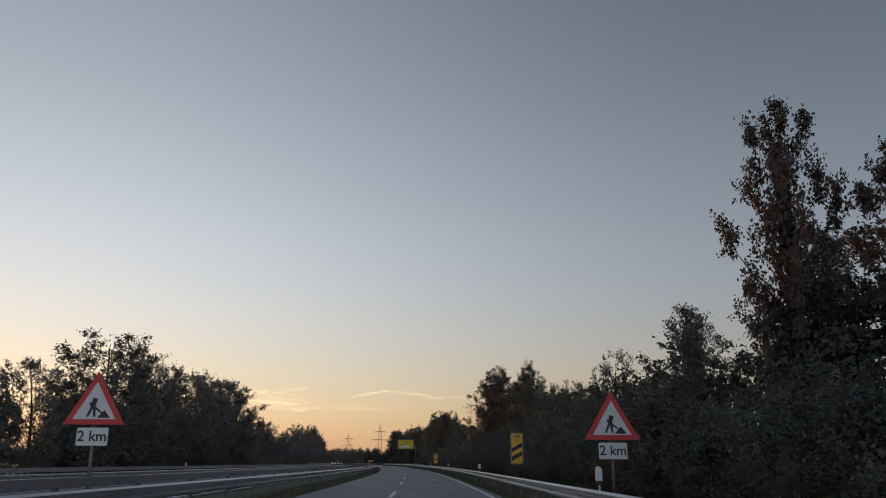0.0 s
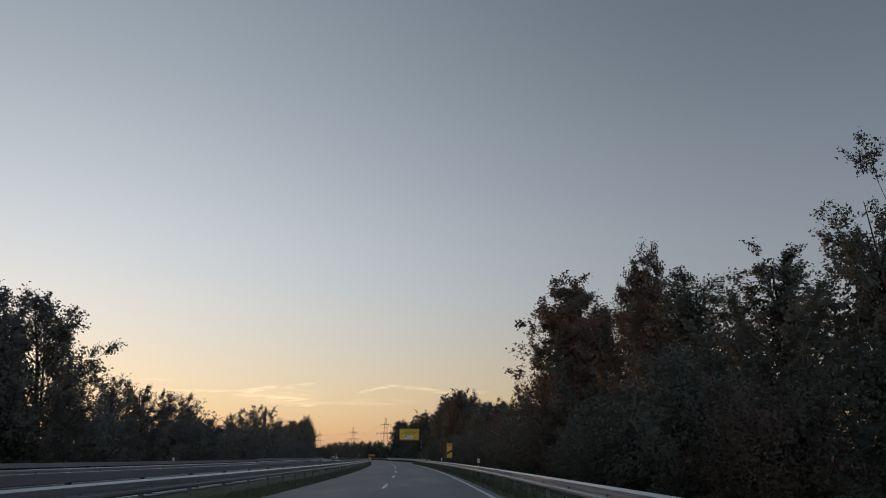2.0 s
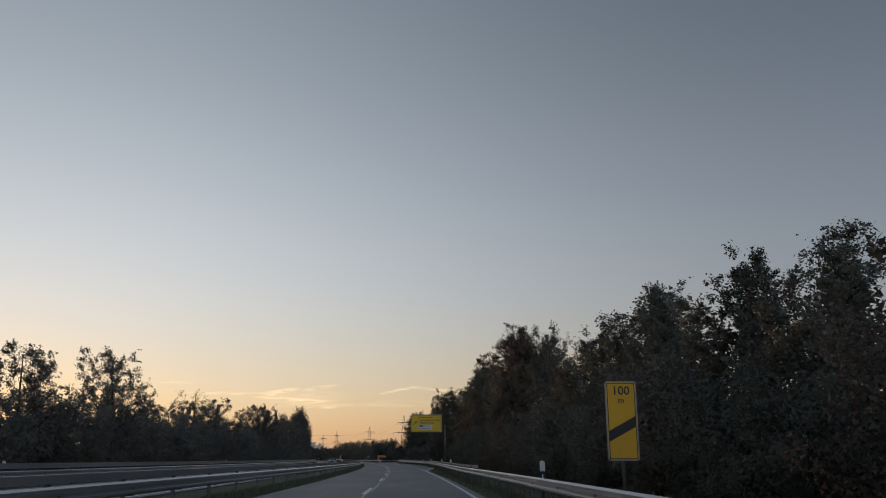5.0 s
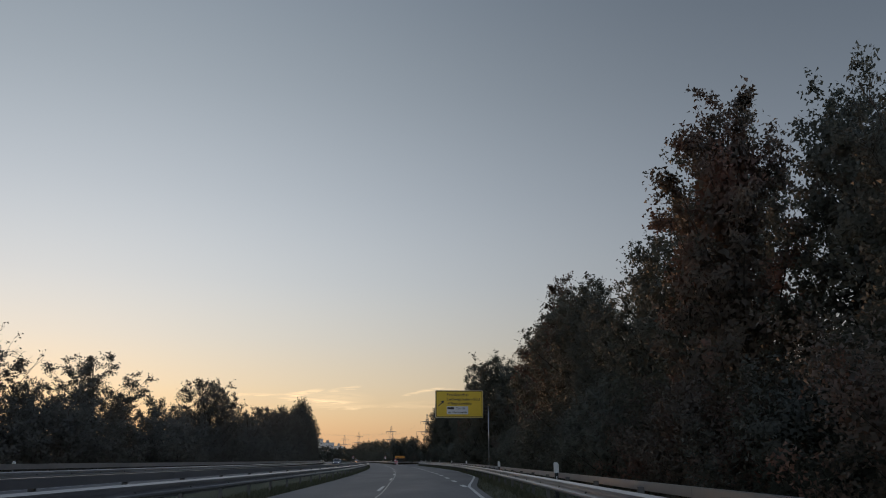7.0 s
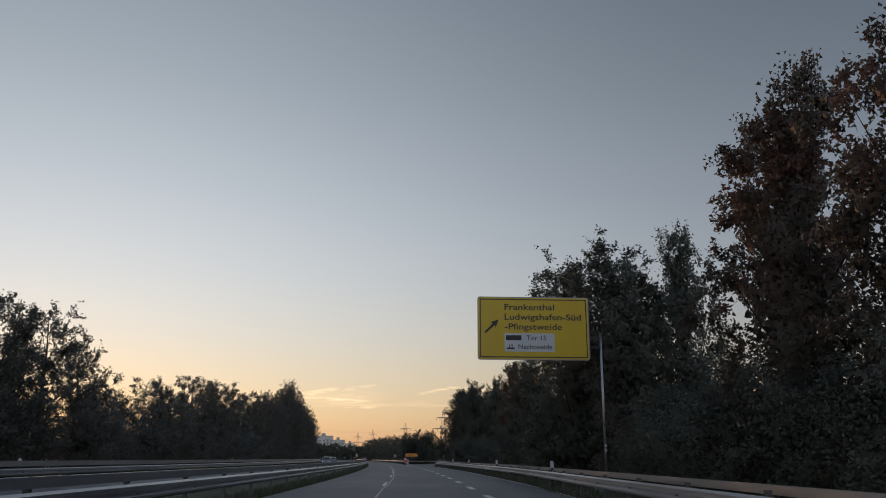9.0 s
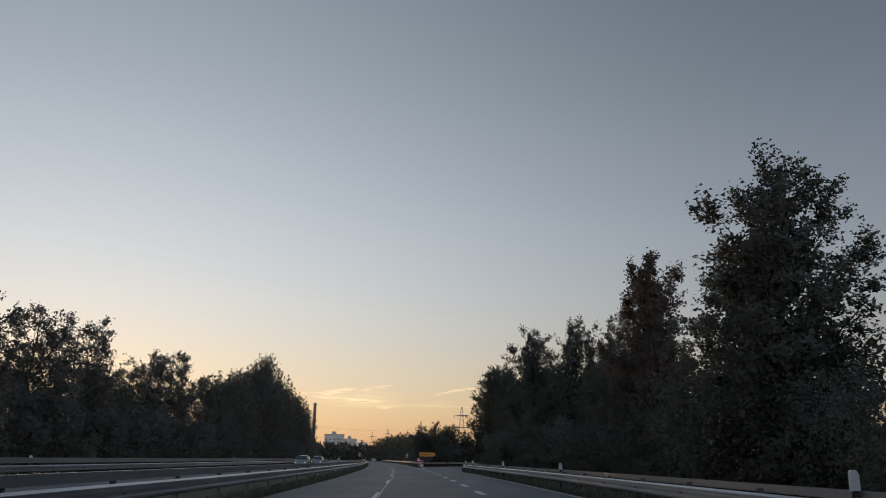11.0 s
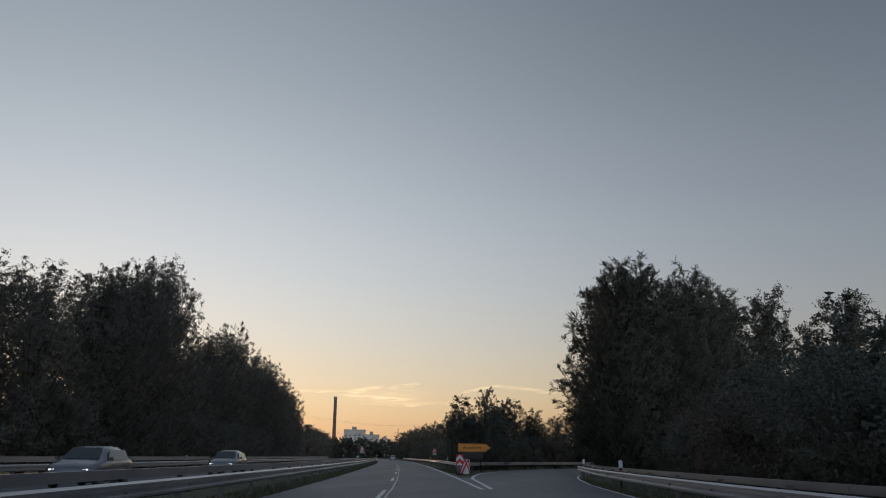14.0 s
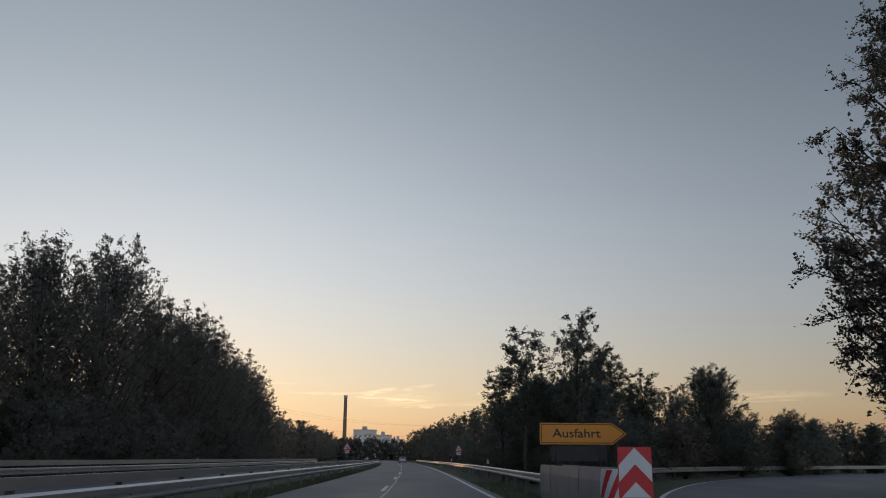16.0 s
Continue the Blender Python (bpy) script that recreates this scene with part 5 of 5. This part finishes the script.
# ---- vehicles ----
def car(s, u, turn, paint, label, lit):
    ob = thing("car", stand(s, u, 0, turn), label, "car", "cars on the road")
    # sections from tail to nose: y, half width, sill, belt line, roof line, half width of the roof
    sections = [(-2.15, 0.7, 0.38, 0.72, 0.78, 0.6), (-2.1, 0.82, 0.26, 0.9, 0.98, 0.64), (-1.9, 0.87, 0.22, 0.96, 1.1, 0.64), (-1.55, 0.88, 0.2, 0.97, 1.38, 0.62), (-1.0, 0.89, 0.2, 0.96, 1.48, 0.63),
                (-0.3, 0.89, 0.2, 0.95, 1.5, 0.63), (0.3, 0.89, 0.2, 0.94, 1.44, 0.62), (0.65, 0.89, 0.2, 0.93, 1.28, 0.64), (1.05, 0.88, 0.2, 0.92, 1.0, 0.7), (1.6, 0.87, 0.2, 0.84, 0.9, 0.72), (2.0, 0.8, 0.24, 0.7, 0.78, 0.64), (2.15, 0.66, 0.36, 0.56, 0.62, 0.5)]
    bm = bmesh.new()
    rows = []
    for y, w, sill, belt, roof, wr in sections:
        half = [(w * 0.86, sill), (w, sill + 0.16), (w, belt - 0.08), (w * 0.97, belt), (wr + (w * 0.97 - wr) * 0.3, belt + (roof - belt) * 0.72), (wr * 0.85, roof - 0.02), (wr * 0.4, roof)]
        rows.append([bm.verts.new((x, y, z)) for x, z in half] + [bm.verts.new((-x, y, z)) for x, z in reversed(half)])
    n = len(rows[0])
    for a, b in zip(rows, rows[1:]):
        for i in range(n):
            bm.faces.new((a[i], a[(i + 1) % n], b[(i + 1) % n], b[i]))
    bm.faces.new(rows[0][::-1])
    bm.faces.new(rows[-1])
    bmesh.ops.recalc_face_normals(bm, faces=bm.faces[:])
    part("body", from_bm("body", bm, paint, True), ob)

    def pane(name, pts):
        b2 = bmesh.new()
        vs = [b2.verts.new(p) for p in pts]
        b2.faces.new(vs)
        r = bmesh.ops.extrude_face_region(b2, geom=b2.faces[:])
        nrm = (Vector(pts[1]) - Vector(pts[0])).cross(Vector(pts[2]) - Vector(pts[0])).normalized()
        for v in r["geom"]:
            if isinstance(v, bmesh.types.BMVert):
                v.co += nrm * 0.012
        bmesh.ops.recalc_face_normals(b2, faces=b2.faces[:])
        part(name, from_bm(name, b2, M_GLASS), ob, "dark glass")

    pane("windscreen", [(-0.66, 1.07, 1.03), (0.66, 1.07, 1.03), (0.54, 0.46, 1.43), (-0.54, 0.46, 1.43)])
    pane("rear_window", [(0.64, -1.92, 1.12), (-0.64, -1.92, 1.12), (-0.56, -1.58, 1.39), (0.56, -1.58, 1.39)])
    for sx in (-1, 1):
        p = [(sx * 0.872, -1.45, 0.99), (sx * 0.872, 0.72, 0.97), (sx * 0.735, 0.3, 1.32), (sx * 0.735, -1.3, 1.35)]
        pane("side_window", p if sx > 0 else p[::-1])
        for y in (-1.3, 1.3):
            w = part("wheel", from_bm("wheel", tube_bm([(sx * 0.68, y, 0.32), (sx * 0.72, y, 0.32), (sx * 0.86, y, 0.32), (sx * 0.89, y, 0.32)], [0.29, 0.32, 0.32, 0.29], 18), M_TYRE), ob)
            part("rim", from_bm("rim", tube_bm([(sx * 0.885, y, 0.32), (sx * 0.9, y, 0.32)], [0.2, 0.18], 14), M_CAR_SILVER), w)
        part("headlight", from_bm("headlight", box_bm(0.22, 0.08, 0.08, (sx * 0.58, 2.06, 0.6), 0.02), M_LAMP if lit else M_GLASS), ob)
        part("tail_light", from_bm("tail_light", box_bm(0.22, 0.08, 0.26, (sx * 0.68, -2.1, 0.72), 0.02), M_TAIL), ob)
        part("mirror", from_bm("mirror", box_bm(0.16, 0.12, 0.12, (sx * 0.98, 0.72, 0.98), 0.03), paint), ob)
    part("number_plate", from_bm("number_plate", box_bm(0.5, 0.02, 0.11, (0, -2.13, 0.5)), M_WHITE), ob)
    part("bumper", from_bm("bumper", box_bm(1.5, 0.06, 0.12, (0, -2.14, 0.34), 0.02), M_TYRE), ob)


car(612, 0.2, 0, M_CAR_WHITE, "white hatchback driving ahead in the same lane", False)
car(379.5, -12.3, 180, M_CAR_SILVER, "grey oncoming estate car with headlights on", True)
car(403, -12.3, 180, M_CAR_SILVER, "dark silver oncoming car with headlights on", True)

# ---- grass on the verges ----
def verge_grass(name, label, spots, seed, blade):
    rng = np.random.default_rng(seed)
    n = len(spots)
    p = np.array(spots)
    a = rng.uniform(0, 2 * pi, n)
    h = blade * rng.uniform(0.5, 1.4, n)
    lean = rng.normal(size=(n, 2)) * 0.35 * h[:, None]
    wx, wy = np.cos(a) * 0.018, np.sin(a) * 0.018
    v = np.empty((n, 4, 3))
    for k, (q, sgn) in enumerate(((0, -1), (0, 1), (1, 0.35), (1, -0.35))):
        v[:, k, 0] = p[:, 0] + wx * sgn + lean[:, 0] * q
        v[:, k, 1] = p[:, 1] + wy * sgn + lean[:, 1] * q
        v[:, k, 2] = -0.06 + h * q
    ob = new(name, leaf_mesh(name, v, M_BLADE))
    tagged(ob, label, "grass", kind="stuff")


rg = random.Random(5)
spots = []
for k in range(26000):
    s = rg.uniform(0, 440)
    lo = centre(s) + (lerp(RIGHT_LINE, s) if s < 398 else 3.75) + 0.45
    hi = lerp(RIGHT_RAIL, s) + 3.2 if s < 405 else 4.2
    if hi > lo and not 394 < s < 416:
        spots.append(road(s, rg.uniform(lo, hi))[:2])
verge_grass("verge_grass", "short dry grass under the roadside guard rail", spots, 41, 0.11)
spots = [road(s, centre(s) + rg.uniform(-5.0, -3.5))[:2] for s in (rg.uniform(0, 540) for _ in range(52000))]
verge_grass("median_grass", "short dry grass along the median under the rail", spots, 42, 0.12)
spots = [road(s, centre(s) + lerp(LEFT_RAIL, s) + rg.gauss(0.05, 0.1))[:2] for s in (rg.uniform(0, 540) for _ in range(32000))]
spots += [road(s, lerp(RIGHT_RAIL, s) + rg.gauss(0.0, 0.1))[:2] for s in (rg.uniform(0, 398) for _ in range(24000))]
verge_grass("tall_grass", "taller unmown dry grass round the guard rail posts", spots, 43, 0.17)
